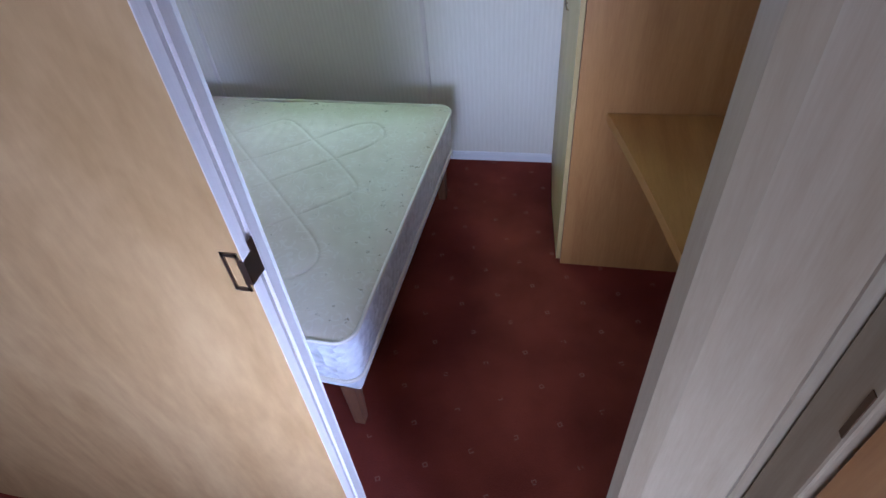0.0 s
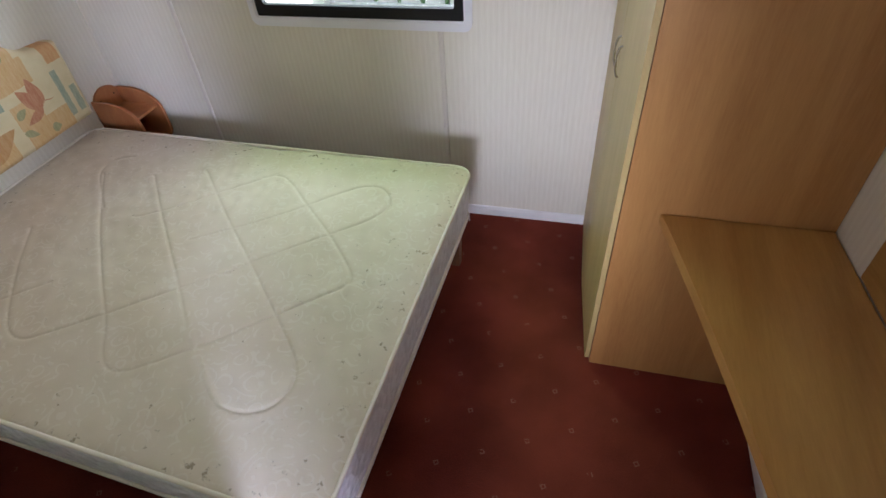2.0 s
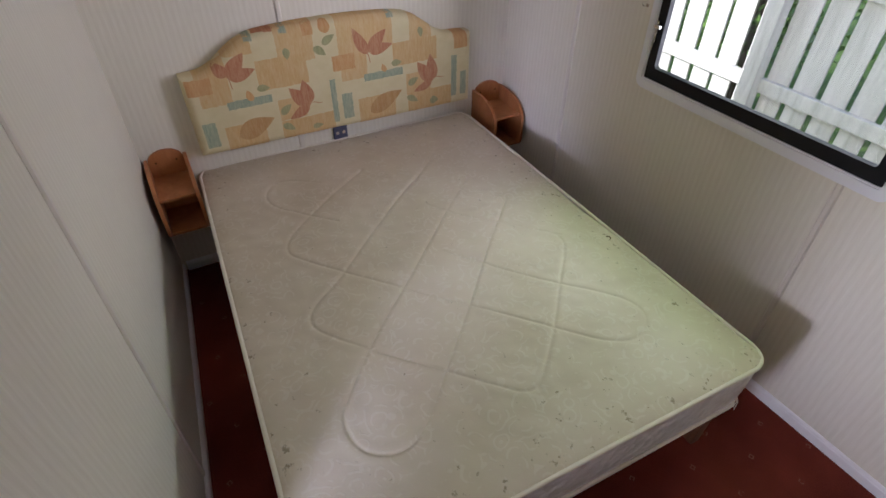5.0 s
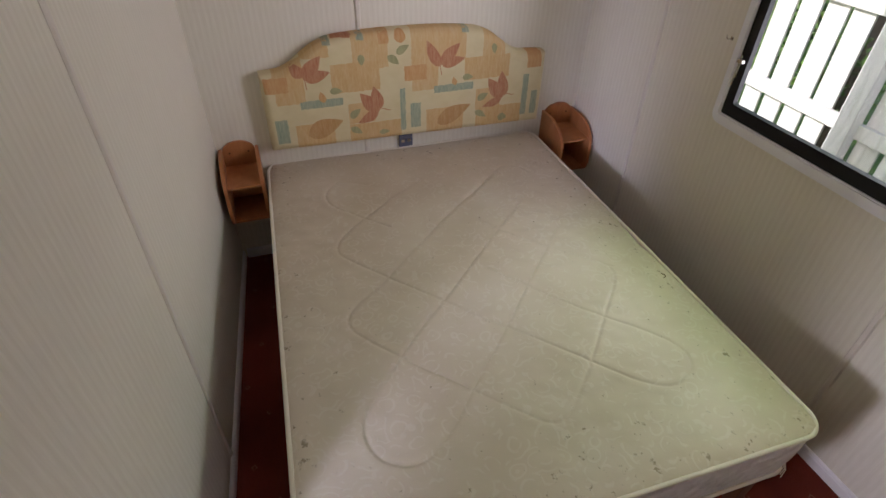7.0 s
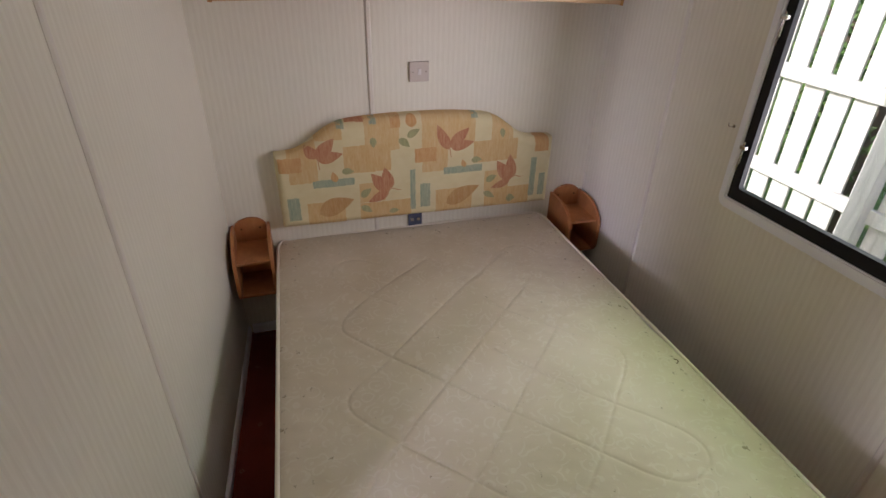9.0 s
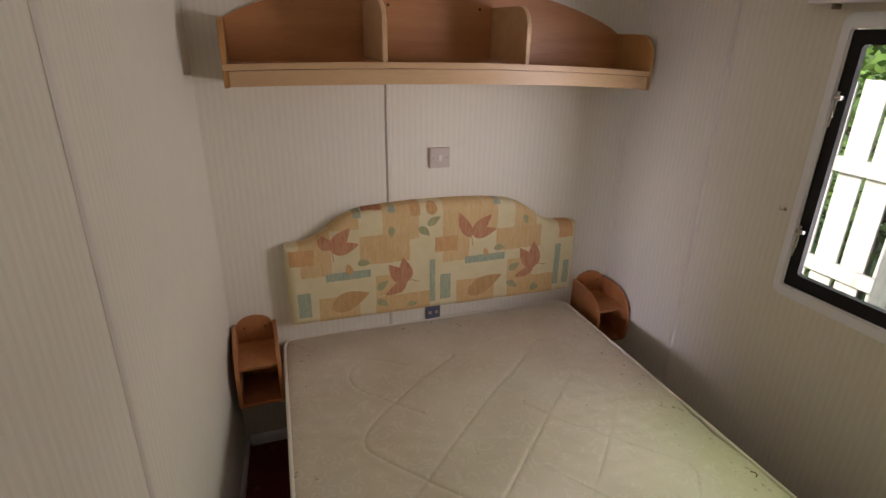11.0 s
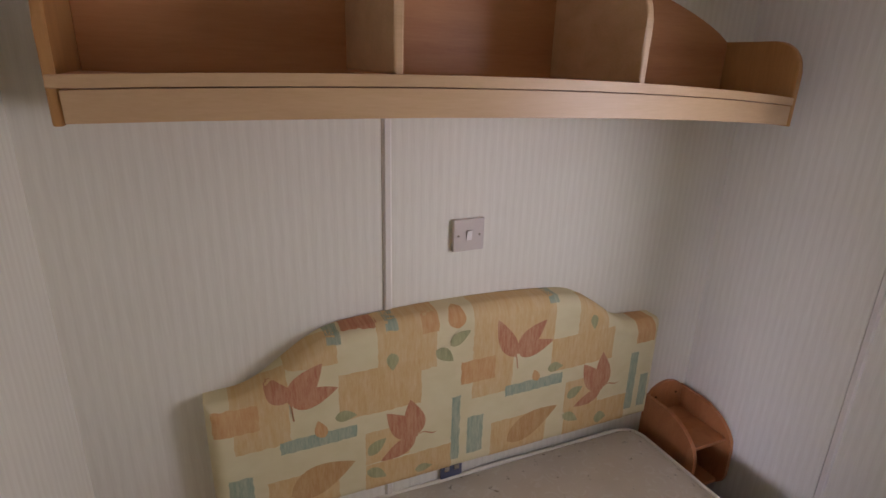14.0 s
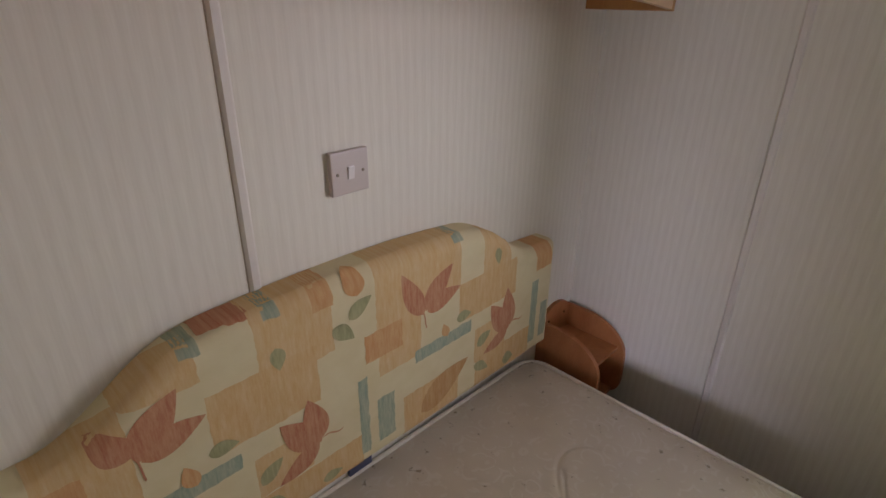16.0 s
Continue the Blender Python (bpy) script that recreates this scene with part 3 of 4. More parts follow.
INK = {
    "orange": print_ink("orange print", (0.56, 0.25, 0.08), (0.66, 0.37, 0.15)),
    "peach": print_ink("peach print", (0.62, 0.38, 0.15), (0.70, 0.52, 0.28)),
    "ochre": print_ink("ochre print", (0.60, 0.355, 0.13), (0.70, 0.49, 0.25)),
    "teal": print_ink("teal print", (0.20, 0.30, 0.24), (0.42, 0.46, 0.35)),
    "rust": print_ink("rust print", (0.40, 0.095, 0.045), (0.56, 0.23, 0.12)),
    "tan": print_ink("tan print", (0.46, 0.215, 0.06), (0.56, 0.30, 0.11)),
    "green": print_ink("green print", (0.24, 0.26, 0.12), (0.40, 0.38, 0.20)),
}
PRINT = {
    "peach": [(0.279, 0.404, 0.833, 0.971), (0.402, 0.521, 1.022, 1.12), (0.621, 0.777, 0.956, 1.123), (0.883, 1.141, 0.954, 1.113), (0.885, 1.01, 0.83, 0.966), (1.226, 1.337, 0.957, 1.086), (0.585, 0.704, 0.708, 0.804), (1.202, 1.33, 0.701, 0.804)],
    "ochre": [(0.522, 0.736, 0.86, 0.988), (1.139, 1.365, 0.854, 0.961), (0.584, 0.829, 0.615, 0.704), (1.208, 1.449, 0.606, 0.708), (0.343, 0.514, 0.605, 0.732), (0.953, 1.14, 0.6, 0.732)],
    "orange": [(0.238, 0.337, 0.888, 0.954), (0.85, 0.953, 0.882, 0.951), (1.461, 1.534, 0.881, 0.963), (0.737, 0.782, 1.058, 1.134)],
    "rust": [(0.54, 0.627, 1.091, 1.119)],
    "teal": [(0.378, 0.563, 0.805, 0.84), (0.991, 1.185, 0.81, 0.845), (0.826, 0.851, 0.646, 0.851), (0.875, 0.924, 0.651, 0.773), (0.258, 0.311, 0.655, 0.766), (1.447, 1.477, 0.644, 0.851), (1.499, 1.532, 0.643, 0.763), (0.645, 0.675, 1.08, 1.119), (0.502, 0.533, 1.07, 1.104), (1.122, 1.153, 1.073, 1.11)],
}
# stem end, tip and half width of each leaf
LEAVES = {
    "tan": [(0.394, 0.676, 0.557, 0.731, 0.039), (1.007, 0.654, 1.177, 0.733, 0.036)],
    "rust": [(0.408, 0.933, 0.486, 1.031, 0.029), (0.414, 0.93, 0.521, 0.958, 0.023), (0.407, 0.948, 0.355, 1.01, 0.023), (0.727, 0.757, 0.642, 0.85, 0.029), (0.732, 0.766, 0.706, 0.875, 0.026), (0.722, 0.757, 0.624, 0.708, 0.021), (1.018, 0.933, 0.954, 1.057, 0.023), (1.023, 0.94, 1.112, 1.03, 0.026), (1.029, 0.935, 1.14, 0.961, 0.021), (1.344, 0.747, 1.262, 0.853, 0.029), (1.352, 0.755, 1.33, 0.881, 0.026), (1.338, 0.745, 1.239, 0.711, 0.018)],
    "orange": [(0.483, 0.826, 0.469, 0.877, 0.016), (1.098, 0.838, 1.083, 0.877, 0.013), (0.837, 1.054, 0.834, 1.123, 0.026)],
    "green": [(0.51, 0.874, 0.565, 0.868, 0.016), (0.655, 1.021, 0.658, 0.972, 0.016), (0.775, 1.004, 0.825, 0.962, 0.018), (0.815, 1.009, 0.873, 1.043, 0.018), (1.129, 0.869, 1.182, 0.868, 0.016), (0.591, 0.737, 0.64, 0.777, 0.018), (0.587, 0.69, 0.639, 0.655, 0.016), (0.72, 0.648, 0.771, 0.649, 0.013), (1.211, 0.75, 1.265, 0.777, 0.018), (1.201, 0.693, 1.26, 0.657, 0.016), (1.326, 0.645, 1.373, 0.641, 0.021), (1.275, 1.015, 1.284, 0.967, 0.013)],
}


def on_cloth(bm, y, z, lift):
    y = min(max(y, HB0 + 0.004), HB1 - 0.004)
    over = z - (hb_top(y) - 0.004)
    if over > 0:  # wraps over the padded top edge
        x = hb_front(y, hb_top(y) - 0.004) - over * 1.1
        return bm.verts.new((max(0.004, x), y, hb_top(y) + min(over, 0.0035) - 0.0015))
    z = max(z, hb_low(y) + 0.004)
    d = min(y - HB0, HB1 - y, z - hb_low(y), hb_top(y) - z)
    return bm.verts.new((hb_front(y, z) + lift + 0.0014 * max(0.0, 1 - d / 0.034), y, z))


lift = 0.0004
for ink, rects in PRINT.items():
    for y0, y1, z0, z1 in rects:
        lift += 0.00002
        if z1 > hb_top((y0 + y1) / 2) - 0.014:
            z1 = hb_top((y0 + y1) / 2) + 0.05
        bm = bmesh.new()
        nx, nz = max(3, int((y1 - y0) / 0.006)), max(3, int((z1 - z0) / 0.006))
        g = [[on_cloth(bm, y0 + (y1 - y0) * i / nx + 0.003 * noise.noise((i * 0.35, j * 0.45, z0 * 20)), z0 + (z1 - z0) * j / nz + 0.003 * noise.noise((i * 0.4, j * 0.3, y0 * 20)), lift) for j in range(nz + 1)] for i in range(nx + 1)]
        for i in range(nx):
            for j in range(nz):
                bm.faces.new((g[i][j], g[i + 1][j], g[i + 1][j + 1], g[i][j + 1]))
        held(part("printed_block", bm, INK[ink], None, ink + " printed block", True), head)
for ink, leaves in LEAVES.items():
    for y0, z0, y1, z1, w in leaves:
        lift += 0.00002
        w *= 1.25 if ink in ("rust", "tan") else 1.08
        bm = bmesh.new()
        d = Vector((y1 - y0, z1 - z0))
        side = Vector((-d.y, d.x)).normalized()
        cols = [[] for _ in range(5)]
        for i in range(13):
            t = i / 12
            h = w * math.sin(math.pi * t ** 0.8) ** 0.85 * (1 - 0.25 * t)
            c = Vector((y0, z0)) + d * t + side * (0.12 * w * math.sin(3 * t))
            for k, lst in enumerate(cols):
                q = c + side * h * (k / 2 - 1)
                lst.append(on_cloth(bm, q.x, q.y, lift + 0.0003))
        for a, b in zip(cols, cols[1:]):
            for i in range(12):
                bm.faces.new((a[i], a[i + 1], b[i + 1], b[i]))
        held(part("printed_leaf", bm, INK[ink], None, ink + " printed leaf", True), head)
for y0, z0, y1, z1 in ((0.408, 0.933, 0.412, 0.892), (0.729, 0.762, 0.779, 0.757), (1.016, 0.933, 1.025, 0.894), (1.348, 0.758, 1.406, 0.759)):
    bm = bmesh.new()
    a = [on_cloth(bm, y0 + (y1 - y0) * i / 6, z0 + (z1 - z0) * i / 6 + 0.004 * math.sin(i), lift + 0.0003) for i in range(7)]
    b = [on_cloth(bm, v.co.y + 0.003, v.co.z + 0.003, lift + 0.0003) for v in a]
    for i in range(6):
        bm.faces.new((a[i], a[i + 1], b[i + 1], b[i]))
    held(part("printed_stem", bm, INK["rust"], None, "rust printed stem"), head)

# ---- socket below the headboard, light switch above it ----
sock = thing("wall_socket", (0.0, 0.868, 0.565), "dark blue grey socket under the headboard", "socket")
bm = bmesh.new()
box(bm, (0.0, 0.832, 0.515), (0.012, 0.902, 0.582), 0.003)
held(part("face_plate", bm, M_SOCKET), sock)
for y in (0.851, 0.883):
    bm = bmesh.new()
    box(bm, (0.012, y - 0.008, 0.541), (0.0135, y + 0.008, 0.557), 0.0005)
    held(part("outlet", bm, M_STEEL, None, "grey metal insert"), sock)

switch = thing("light_switch", (0.0, 0.890, 1.278), "cream single rocker light switch on the wall", "switch")
bm = bmesh.new()
box(bm, (0.0, 0.846, 1.236), (0.013, 0.934, 1.321), 0.0026, seg=3)
held(part("face_plate", bm, M_SWITCH), switch)
bm = bmesh.new()
vs = box(bm, (0.013, 0.883, 1.265), (0.0165, 0.898, 1.291), 0.0012)
for v in vs:
    if v.co.x > 0.0145:
        v.co.x += (v.co.z - 1.278) * 0.15
held(part("rocker", bm, M_ROCKER, None, "white rocker"), switch)
for y in (0.860, 0.920):
    bm = bmesh.new()
    bmesh.ops.create_cone(bm, cap_ends=True, segments=12, radius1=0.0032, radius2=0.0028, depth=0.002, matrix=pose(0.0135, y, 1.278, 0, 90, 0))
    held(part("screw", bm, M_BRASS, None, "small brass screw"), switch)

# ---- bedside shelves, one on each side ----
def bedside(name, y0, y1, dz, label):
    root = thing(name, (0, (y0 + y1) / 2, 0.36), label, "bedside shelf", "bedside shelves")
    t = 0.015
    z0, zt = 0.365 + dz, 0.640 + dz
    for y in (y0, y1 - t):
        side = [(0.0, z0), (0.0, zt)]
        for i in range(13):
            a = radians(90 - 90 * i / 12)
            side.append((0.075 + 0.165 * math.cos(a), zt - 0.12 + 0.12 * math.sin(a)))
        for i in range(7):
            a = radians(-90 * i / 6)
            side.append((0.185 + 0.055 * math.cos(a), z0 + 0.055 + 0.055 * math.sin(a)))
        bm = bmesh.new()
        prism(bm, side, 1, y, y + t, 0.003)
        held(part("side_panel", bm, M_TABLE, None, "rounded veneered side"), root)
    bm = bmesh.new()
    c = (y0 + y1) / 2
    back = [(y0 + t, z0 + 0.02), (y1 - t, z0 + 0.02), (y1 - t, zt - 0.012)]
    for i in range(1, 12):
        a = math.pi * i / 12
        back.append((c + ((y1 - y0) / 2 - t) * math.cos(a), zt - 0.012 + 0.048 * math.sin(a)))
    back.append((y0 + t, zt - 0.012))
    prism(bm, back, 0, 0.0, 0.013, 0.002)
    held(part("back_panel", bm, M_TABLE, None, "arched back"), root)
    for z in (0.375 + dz, 0.545 + dz):
        bm = bmesh.new()
        box(bm, (0.013, y0 + t, z), (0.215, y1 - t, z + 0.014), 0.002)
        held(part("shelf", bm, M_TABLE), root)
    for y in (y0 + 0.045, y1 - 0.045):
        bm = bmesh.new()
        bmesh.ops.create_cone(bm, cap_ends=True, segments=10, radius1=0.0045, radius2=0.004, depth=0.003, matrix=pose(0.0142, y, 0.622 + dz, 0, 90, 0))
        held(part("screw_cap", bm, M_GAP, None, "dark screw hole"), root)


bedside("bedside_shelf", -0.008, 0.165, -0.013, "small red beech bedside shelf beside the partition")
bedside("bedside_shelf", 1.622, 1.806, -0.032, "small red beech bedside shelf beside the window wall")

# ---- long wall shelf over the bed ----
shelf = thing("wall_shelf", (0, 0.92, 1.58), "long beech wall shelf with three open bays, empty", "shelf")
SY0, SY1 = 0.09, 1.716


def bow(y):
    u = (y - (SY0 + SY1) / 2) / ((SY1 - SY0) / 2)
    return 0.232 + 0.10 * (1 - u * u)


def bowed(bm, x0, dx, z0, z1, n=36, y0=SY0, y1=SY1, bevel=0.002):
    front = [(bow(y0 + (y1 - y0) * i / n) + dx, y0 + (y1 - y0) * i / n) for i in range(n + 1)]
    if x0 is not None:
        pts = [(x0, y0)] + front + [(x0, y1)]
    else:
        pts = front + [(x - 0.016, y) for x, y in front[::-1]]
    prism(bm, pts, 2, z0, z1, bevel)


bm = bmesh.new()
bowed(bm, 0.0, 0.0, 1.647, 1.666)
held(part("shelf_board", bm, M_BEECH_ALONG, None, "bow-fronted shelf board"), shelf)
bm = bmesh.new()
bowed(bm, None, 0.002, 1.597, 1.6445, y0=SY0 + 0.017, y1=SY1 - 0.017)
held(part("fascia", bm, M_SHELF_EDGE, None, "pale curved front rail"), shelf)
bm = bmesh.new()
bowed(bm, None, 0.0035, 1.647, 1.666, y0=SY0 + 0.001, y1=SY1 - 0.001, bevel=0.003)
held(part("edging", bm, M_SHELF_EDGE, None, "pale rounded edging strip"), shelf)


def cheek(y, z0, z1, depth, t=0.017):
    pts = [(0.0, z0), (0.0, z1)]
    r = 0.075
    for i in range(9):
        a = radians(90 - 90 * i / 8)
        pts.append((depth - r + r * math.cos(a), z1 - r + r * math.sin(a)))
    pts.append((depth, z0))
    bm = bmesh.new()
    prism(bm, pts, 1, y, y + t, 0.004)
    return bm


for y in (SY0, SY1 - 0.017):
    held(part("end_panel", cheek(y, 1.594, 1.805, bow(y) + 0.002), M_BEECH, None, "rounded end panel"), shelf)
for y in (0.592, 1.106):
    held(part("divider", cheek(y - 0.0085, 1.666, 1.858, bow(y) - 0.008), M_SHELF_EDGE, None, "rounded divider with pale edging"), shelf)
bm = bmesh.new()
pts = [(SY1 - 0.017, 1.65)]
for i in range(41):
    y = SY1 - 0.017 - (SY1 - SY0 - 0.034) * i / 40
    u = abs((y - 0.903) / 0.80)
    pts.append((y, 1.80 + 0.14 * max(0.0, 1 - u * u) ** 0.8))
pts.append((SY0 + 0.017, 1.65))
prism(bm, pts, 0, 0.0, 0.012, 0.002)
held(part("back_panel", bm, M_BEECH_ALONG, None, "arched back panel"), shelf)
for y in (0.68, 1.045, 1.25):
    bm = bmesh.new()
    bmesh.ops.create_cone(bm, cap_ends=True, segments=10, radius1=0.006, radius2=0.005, depth=0.004, matrix=pose(0.0135, y, 1.848, 0, 90, 0))
    held(part("screw_cap", bm, M_GAP, None, "dark screw cap"), shelf)

# the shelf hangs slightly low at the window end and its ends have sagged
for child in shelf.children:
    for v in child.data.vertices:
        v.co.z += -0.022 * (v.co.y - 0.91) + 0.007 - 0.025 * ((v.co.y - 0.9) / 0.82) ** 2

# ---- wardrobe ----
ward = thing("wardrobe", (2.75, 1.48, 0), "tall beech wardrobe with two doors, closed", "wardrobe")
WF0, WF1 = Vector((2.492, 1.066, 0)), Vector((2.424, 1.884, 0))
bm = bmesh.new()
prism(bm, [(2.492, 1.066), (xe(1.08) - 0.002, 1.076), (xe(1.10) - 0.002, 1.094), (2.490, 1.084)], 2, 0.0, H - 0.002, 0.002)
held(part("side_panel", bm, M_BEECH, None, "beech veneered side"), ward)
bm = bmesh.new()
prism(bm, [(2.490, 1.086), (2.424, 1.884), (2.442, 1.884), (2.508, 1.087)], 2, 0.002, 0.06, 0.001)
held(part("plinth", bm, M_BEECH), ward)
bm = bmesh.new()
prism(bm, [(2.495, 1.086), (2.430, 1.884), (2.97, 1.884), (3.03, 1.096)], 2, 0.05, H - 0.004, 0.001)
held(part("carcass", bm, M_BEECH), ward)
fdir = (WF1 - WF0).normalized()
fn = Vector((fdir.y, -fdir.x, 0)) * -1
for a, b, swing, hy in ((0.0, 0.405, 0.010, 0.365), (0.409, 0.805, 0.010, 0.44)):
    p = WF0 + fdir * a + fn * 0.003
    q = WF0 + fdir * b + fn * 0.003
    if a == 0.0:
        q = q + fn * swing
    else:
        p = p + fn * swing
    bm = bmesh.new()
    prism(bm, [(p.x, p.y), (q.x, q.y), ((q + fn * 0.017).x, (q + fn * 0.017).y), ((p + fn * 0.017).x, (p + fn * 0.017).y)], 2, 0.03, H - 0.03, 0.003)
    door = held(part("door", bm, M_DOOR_FACE, None, "pale yellow beech door"), ward)
    h0 = WF0 + fdir * hy + fn * 0.024
    bm = bmesh.new()
    tube(bm, [h0 + fn * d + Vector((0, 0, z)) for d, z in ((0.0, 1.0), (0.012, 1.004), (0.018, 1.025), (0.019, 1.05), (0.018, 1.075), (0.012, 1.096), (0.0, 1.10))], 0.0035)
    held(part("handle", bm, M_STEEL, None, "thin bowed metal handle"), ward)

# ---- dressing table, end panel, mirror ----
desk = thing("dressing_table", (2.9, 0.68, 0), "beech dressing table with a sweeping curved front", "dressing table")
DZ = 0.769
front = []
for i in range(17):
    t = i / 16
    y = 1.072 - 0.862 * t
    front.append((2.603 + 0.20 * t + 0.008 * math.sin(math.pi * t) * (1 if t > 0.15 else t / 0.15), y))
bm = bmesh.new()
pts = [(xe(1.074) - 0.004, 1.074), (2.602, 1.066)] + front[1:] + [(xe(0.21) - 0.004, 0.21)]
prism(bm, pts, 2, DZ - 0.038, DZ, 0.006, 3)
held(part("tabletop", bm, M_BEECH_FLAT, None, "sweeping curved beech top"), desk)
bm = bmesh.new()
pts = [(2.786, 0.0), (2.797, DZ - 0.035)]
for i in range(7):
    a = radians(180 - 90 * i / 6)
    pts.append((2.832 + 0.033 * math.cos(a), DZ - 0.025 + 0.033 * math.sin(a)))
pts += [(xe(0.20) - 0.004, DZ + 0.008), (xe(0.20) - 0.004, 0.0)]
prism(bm, pts, 1, 0.186, 0.206, 0.004)
held(part("end_panel", bm, M_BEECH, None, "rounded beech end panel"), desk)

mirror = thing("wall_mirror", (3.06, 0.69, DZ + 0.01), "frameless mirror screwed above the dressing table", "mirror")
bm = bmesh.new()
ea, eb = Vector((xe(0.90), 0.90, 0)), Vector((xe(0.37), 0.37, 0))
en = Vector((-0.993, -0.118, 0))
box_pts = [ea + en * 0.001, eb + en * 0.001, eb + en * 0.006, ea + en * 0.006]
prism(bm, [(p.x, p.y) for p in box_pts], 2, DZ + 0.004, 1.68, 0.001, 1)
held(part("glass", bm, M_MIRROR, None, "silvered glass"), mirror)
for s in (0.16, 0.93):
    for z in (DZ + 0.10, 1.60):
        p = ea.lerp(eb, s) + en * 0.007
        bm = bmesh.new()
        bmesh.ops.create_uvsphere(bm, u_segments=12, v_segments=8, radius=0.008, matrix=Matrix.Translation((p.x, p.y, z)) @ Matrix.Diagonal((0.6, 1, 1, 1)))
        held(part("screw_dome", bm, M_STEEL, None, "chrome domed screw", True), mirror)

# ---- doorway, corridor ----
dw = thing("door_1", (2.47, -0.22, 0), "cream and pale wood door lining, doorway open", "doorway", kind="structure")
bm = bmesh.new()
prism(bm, [(2.030, -0.243), (2.034, -0.268), (2.029, -0.270), (2.042, -0.299), (1.90, -0.299), (1.90, -0.185), (1.985, -0.185)], 2, 0, DH, 0.002)
held(part("jamb", bm, M_JAMB, None, "cream painted jamb with a rebate"), dw)
bm = bmesh.new()
box(bm, (2.0442, -0.3175, 0), (2.0458, -0.297, DH), 0.0004)
held(part("edge_strip", bm, M_JAMB, None, "cream painted strip over the panel edge"), dw)
bm = bmesh.new()
prism(bm, [(2.572, -0.360), (2.578, -0.392), (2.60, -0.412), (2.690, -0.424), (2.700, -0.414), (2.702, -0.385), (2.74, -0.385), (2.74, -0.20), (2.66, -0.20)], 2, 0, DH, 0.006, 3)
held(part("jamb", bm, M_CREAM_TRIM, None, "pale rounded wood casing"), dw)
bm = bmesh.new()
box(bm, (1.90, -0.40, DH), (2.74, -0.15, DH + 0.06), 0.003)
held(part("head_lining", bm, M_WHITE_TRIM), dw)
keep = thing("latch_keep", (2.03, -0.31, 1.25), "dull metal latch keep on the door lining", "latch")
bm = bmesh.new()
for x0, x1, z0, z1 in ((2.014, 2.040, 1.252, 1.259), (2.014, 2.040, 1.186, 1.193), (2.014, 2.019, 1.186, 1.259), (2.035, 2.040, 1.186, 1.259)):
    box(bm, (x0, -0.3185, z0), (x1, -0.3165, z1))
box(bm, (2.040, -0.3185, 1.200), (2.0465, -0.3165, 1.246))
box(bm, (2.0445, -0.318, 1.200), (2.0465, -0.295, 1.246))
vs = box(bm, (2.0385, -0.294, 1.190), (2.0405, -0.276, 1.256), 0.0008)
bm.transform(Matrix.Translation((0, 0, 0.03)))
held(part("keep_plate", bm, M_BRASS), keep)

bm = bmesh.new()
box(bm, (0.2, -0.316, 0), (2.044, -0.299, H))
structure(part("wall_corridor_1", bm, M_PLY), "pale flame grained plywood corridor panel", "wall")
# opening is assumed, out of view, and lets the lounge lamp reach the bed
bm = bmesh.new()
box(bm, (2.757, -0.80, 0), (2.82, -0.36, H))
box(bm, (2.757, -2.5, 0), (2.82, -1.75, H))
box(bm, (2.757, -1.75, 1.98), (2.82, -0.80, H))
structure(part("wall_corridor_2", bm, M_CREAM_TRIM), "pale corridor side wall with an opening", "wall")
d2 = thing("door_2", (2.75, -0.63, 0), "brown veneered panel in a pale lining beside the doorway", "door", kind="structure")
bm = bmesh.new()
box(bm, (2.741, -0.79, 0.01), (2.756, -0.462, 1.96), 0.003)
held(part("door_leaf", bm, M_BEECH, None, "brown beech veneer leaf"), d2)
bm = bmesh.new()
box(bm, (2.733, -0.456, 0.0), (2.756, -0.388, 1.98), 0.004)
held(part("door_lining", bm, M_CREAM_TRIM, None, "pale wood lining"), d2)
bm = bmesh.new()
box(bm, (2.7315, -0.452, 1.26), (2.7332, -0.444, 1.33))
held(part("strike_slot", bm, M_GAP, None, "dark strike slot"), d2)
bm = bmesh.new()
wall_with_hole(bm, 0.1, 3.0, 0, H, 1.5, 2.75, 0.95, 1.85, -2.56, -2.5)
structure(part("wall_corridor_3", bm, M_PAPER_N), "cream papered wall with a window", "wall")
# unseen lounge shell added round the lamp that shines through the opening
bm = bmesh.new()
wall_with_hole(bm, 3.0, 4.85, 0, H, 3.74, 4.46, 0.86, 1.70, -2.56, -2.5)
structure(part("wall_lounge_1", bm, M_PAPER_N), "cream papered wall with a window", "wall")
bm = bmesh.new()
box(bm, (4.80, -2.5, 0), (4.85, -0.36, H))
structure(part("wall_lounge_2", bm, M_PAPER_W), "cream papered end wall", "wall")
bm = bmesh.new()
box(bm, (2.82, -0.41, 0), (4.80, -0.36, H))
structure(part("wall_lounge_3", bm, M_PAPER_N), "cream papered wall", "wall")
bm = bmesh.new()
box(bm, (0.14, -2.5, 0), (0.2, -0.299, H))
structure(part("wall_corridor_4", bm, M_PAPER_W), "cream papered wall closing the corridor", "wall")
# assumed window, never in view, gives the corridor lamps a place
win2 = thing("window_2", (2.1, -2.53, 0.95), "assumed black framed window across the corridor, unseen", "window", kind="structure")
bm = bmesh.new()
ring(bm, rounded(1.5, 2.75, 0.95, 1.85, 0.01), rounded(1.54, 2.71, 0.99, 1.81, 0.02), -2.55, -2.48)
held(part("window_frame", bm, M_BLACK), win2)
# unseen board added to stop the sun reaching the bedroom carpet
bm = bmesh.new()
box(bm, (1.53, -2.530, 0.98), (2.72, -2.526, 1.82), 0.001)
held(part("sun_board", bm, M_WHITE_TRIM, None, "unseen white board added to keep the sun out"), win2)

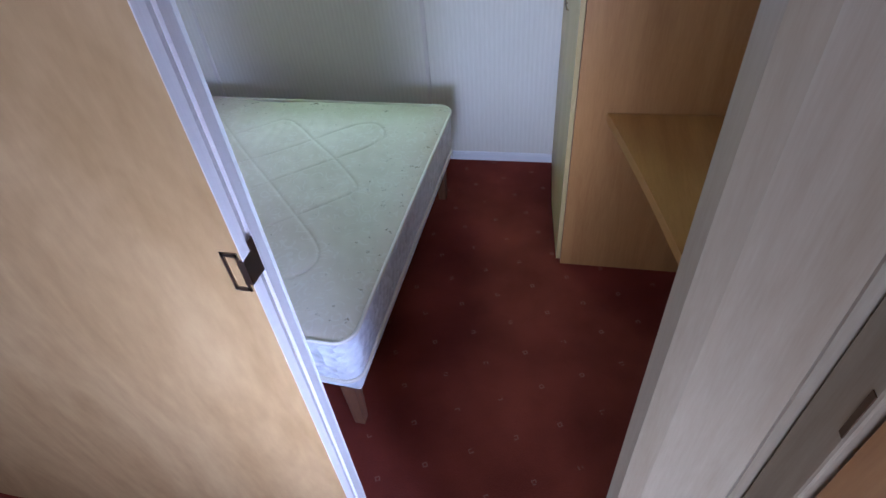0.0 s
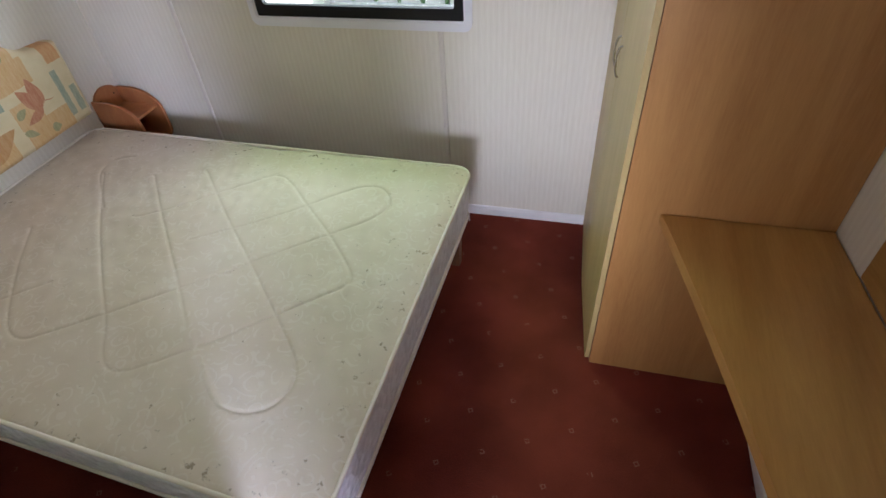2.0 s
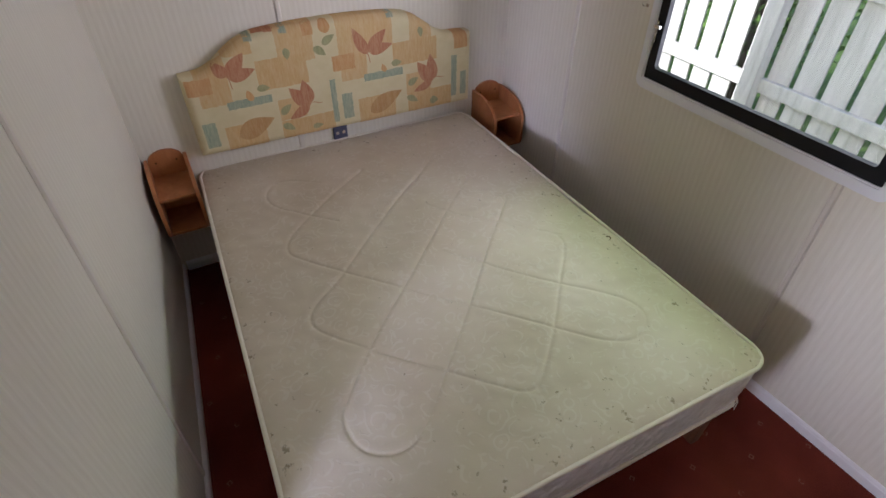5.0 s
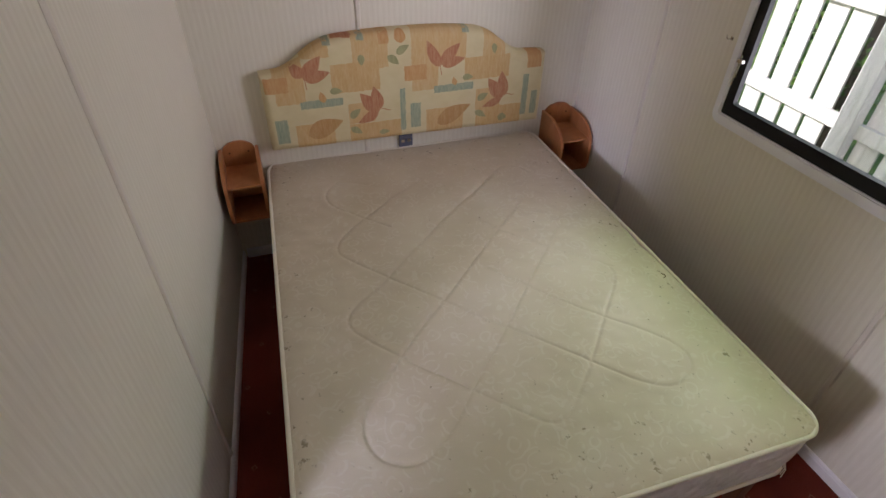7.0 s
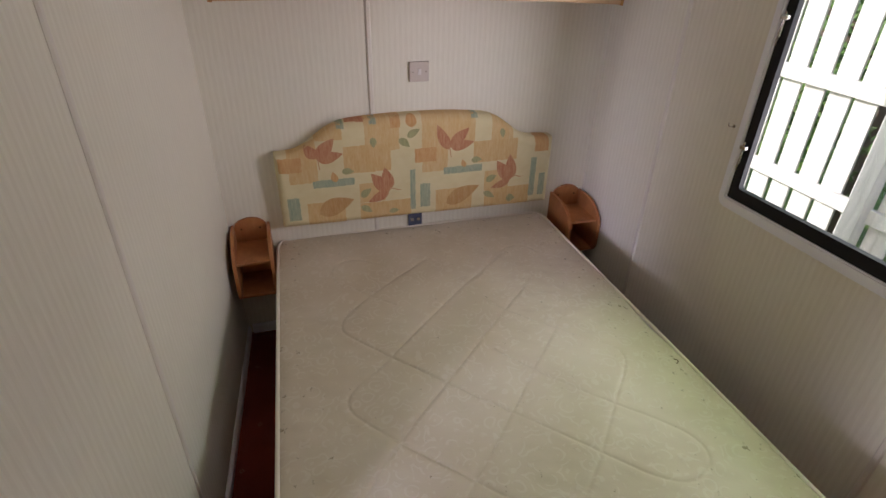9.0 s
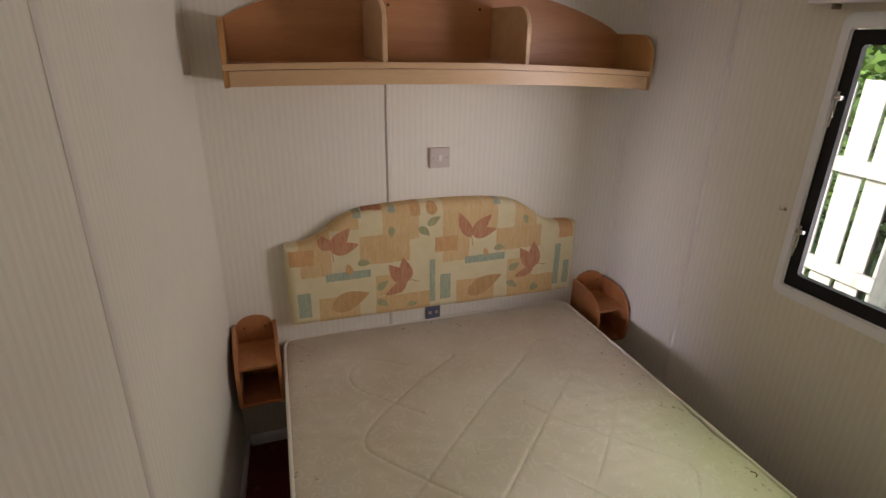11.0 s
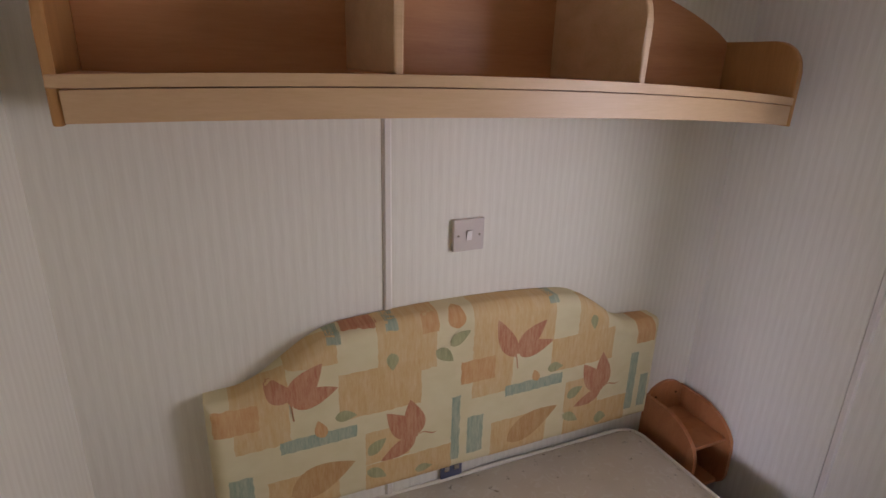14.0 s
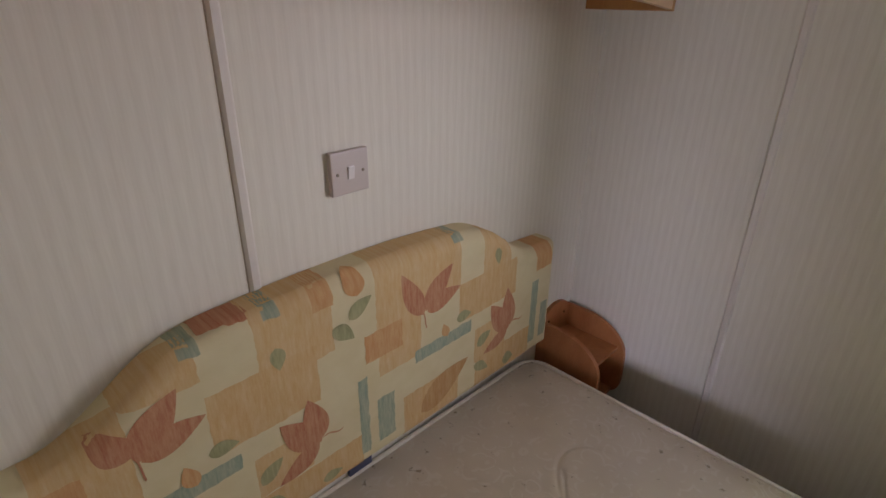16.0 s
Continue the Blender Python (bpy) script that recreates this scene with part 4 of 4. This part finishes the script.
# assumed window, out of view, placed for the light band across the bed
win3 = thing("window_3", (4.10, -2.53, 0.86), "assumed black framed window of the lounge, unseen", "window", kind="structure")
bm = bmesh.new()
ring(bm, rounded(3.74, 4.46, 0.86, 1.70, 0.01), rounded(3.76, 4.44, 0.88, 1.68, 0.01), -2.55, -2.50)
held(part("window_frame", bm, M_BLACK), win3)
# same added board here, keeps direct sun out of the lounge
bm = bmesh.new()
box(bm, (3.755, -2.530, 0.875), (4.445, -2.526, 1.685), 0.001)
held(part("sun_board", bm, M_WHITE_TRIM, None, "unseen white board added to keep the sun out"), win3)

# ---- outside ----
GZ = -0.65
bm = bmesh.new()
box(bm, (-900, -900, GZ - 0.2), (900, 900, GZ))
structure(part("ground", bm, M_GRASS), "rough grass around the caravan", "ground")

FY = 3.55
fence = thing("fence", (1.0, FY, GZ), "weathered pale timber paling fence", "fence", kind="structure")
rng = random.Random(4)
bm0 = bmesh.new()
box(bm0, (-0.073, 0.0, 0), (0.073, 0.018, 2.15), 0.003)
pal = bpy.data.meshes.new("paling")
bm0.to_mesh(pal)
bm0.free()
pal.materials.append(M_FENCE)
x = -3.175
while x < 5.4:
    ob = new("paling", pal)
    ob.matrix_basis = pose(x - 1.0, 0.05 + rng.uniform(-0.004, 0.004), rng.uniform(0.02, 0.06), 0, rng.uniform(-0.5, 0.5), 0)
    ob.parent = fence
    x += 0.182 + rng.uniform(-0.006, 0.006)
for z in (0.25, 0.99, 1.65):
    bm = bmesh.new()
    box(bm, (-3.3, FY + 0.008, z + GZ), (5.5, FY + 0.048, z + GZ + 0.09), 0.004)
    held(part("rail", bm, M_FENCE), fence)
for x in (-3.3, -1.5, 0.33, 2.13, 3.93):
    bm = bmesh.new()
    box(bm, (x - 0.05, FY - 0.06, GZ), (x + 0.05, FY + 0.03, GZ + 2.2), 0.005)
    held(part("post", bm, M_FENCE), fence)


def tree(name, x, y, h, r, seed, label):
    root = thing(name, (x, y, GZ), label, "tree", "trees behind the fence")
    rg = random.Random(seed)
    bm = bmesh.new()
    pts = [Vector((x + 0.05 * math.sin(i), y + 0.05 * math.cos(2 * i), GZ + h * 0.7 * i / 6)) for i in range(7)]
    for i in range(6):
        tube(bm, pts[i:i + 2], 0.12 * (1 - i / 7.5), n=7)
    for k in range(9):
        a = rg.uniform(0, 6.28)
        s = pts[2 + k % 5]
        e = s + Vector((math.cos(a) * r * 0.7, math.sin(a) * r * 0.7, rg.uniform(0.3, 0.9)))
        tube(bm, [s, s.lerp(e, 0.5) + Vector((0, 0, 0.12)), e], 0.028, n=5)
    held(part("trunk", bm, M_BARK), root)
    verts, faces = [], []
    clumps = [(rg.gauss(0, 0.45), rg.gauss(0, 0.45), rg.uniform(-0.95, 1.0)) for _ in range(70)]
    for k in range(5200):
        cx, cy, cz = clumps[k % 70]
        p = Vector((x + cx * r + rg.gauss(0, 0.17), y + cy * r * 0.8 + rg.gauss(0, 0.17), GZ + h * 0.58 + cz * h * 0.42 + rg.gauss(0, 0.17)))
        if p.y < FY + 0.12:
            continue
        a, b = Vector((rg.gauss(0, 1), rg.gauss(0, 1), rg.gauss(0, 0.6))).normalized(), Vector((rg.gauss(0, 1), rg.gauss(0, 1), rg.gauss(0, 1)))
        b = a.cross(b).normalized()
        l = rg.uniform(0.035, 0.07)
        i = len(verts)
        verts += [p - a * l, p + b * l * 0.45, p + a * l, p - b * l * 0.45]
        faces.append((i, i + 1, i + 2, i + 3))
    me = bpy.data.meshes.new("crown")
    me.from_pydata([tuple(v) for v in verts], [], faces)
    me.materials.append(M_LEAF)
    c = new("crown", me)
    held(c, root)


for i, (x, y, h, r) in enumerate(((-2.6, 5.2, 4.6, 1.3), (-0.7, 4.9, 4.2, 1.2), (0.9, 5.3, 4.8, 1.4), (2.6, 4.9, 4.3, 1.25), (4.4, 5.3, 4.7, 1.4))):
    tree("tree", x, y, h, r, 20 + i, "leafy green hedgerow tree behind the fence")

# loose thread on the mattress and a frayed tuft at its foot corner
thread = thing("loose_thread", (1.25, 1.50, 0.523), "short dark loose thread lying on the mattress", "thread")
bm = bmesh.new()
tube(bm, [(1.235, 1.497, 0.5235), (1.243, 1.506, 0.5245), (1.254, 1.504, 0.5245), (1.258, 1.494, 0.5235)], 0.0016)
held(part("strand", bm, M_GAP), thread)
tuft = part("frayed_thread", bmesh.new(), M_PIPING)
bm = bmesh.new()
for k in range(3):
    tube(bm, [(1.895 + 0.004 * k, 1.535, 0.30), (1.904 + 0.004 * k, 1.540, 0.275), (1.900 + 0.006 * k, 1.543, 0.245 - 0.008 * k)], 0.0014)
bm.to_mesh(tuft.data)
bm.free()
held(tuft, mattress)
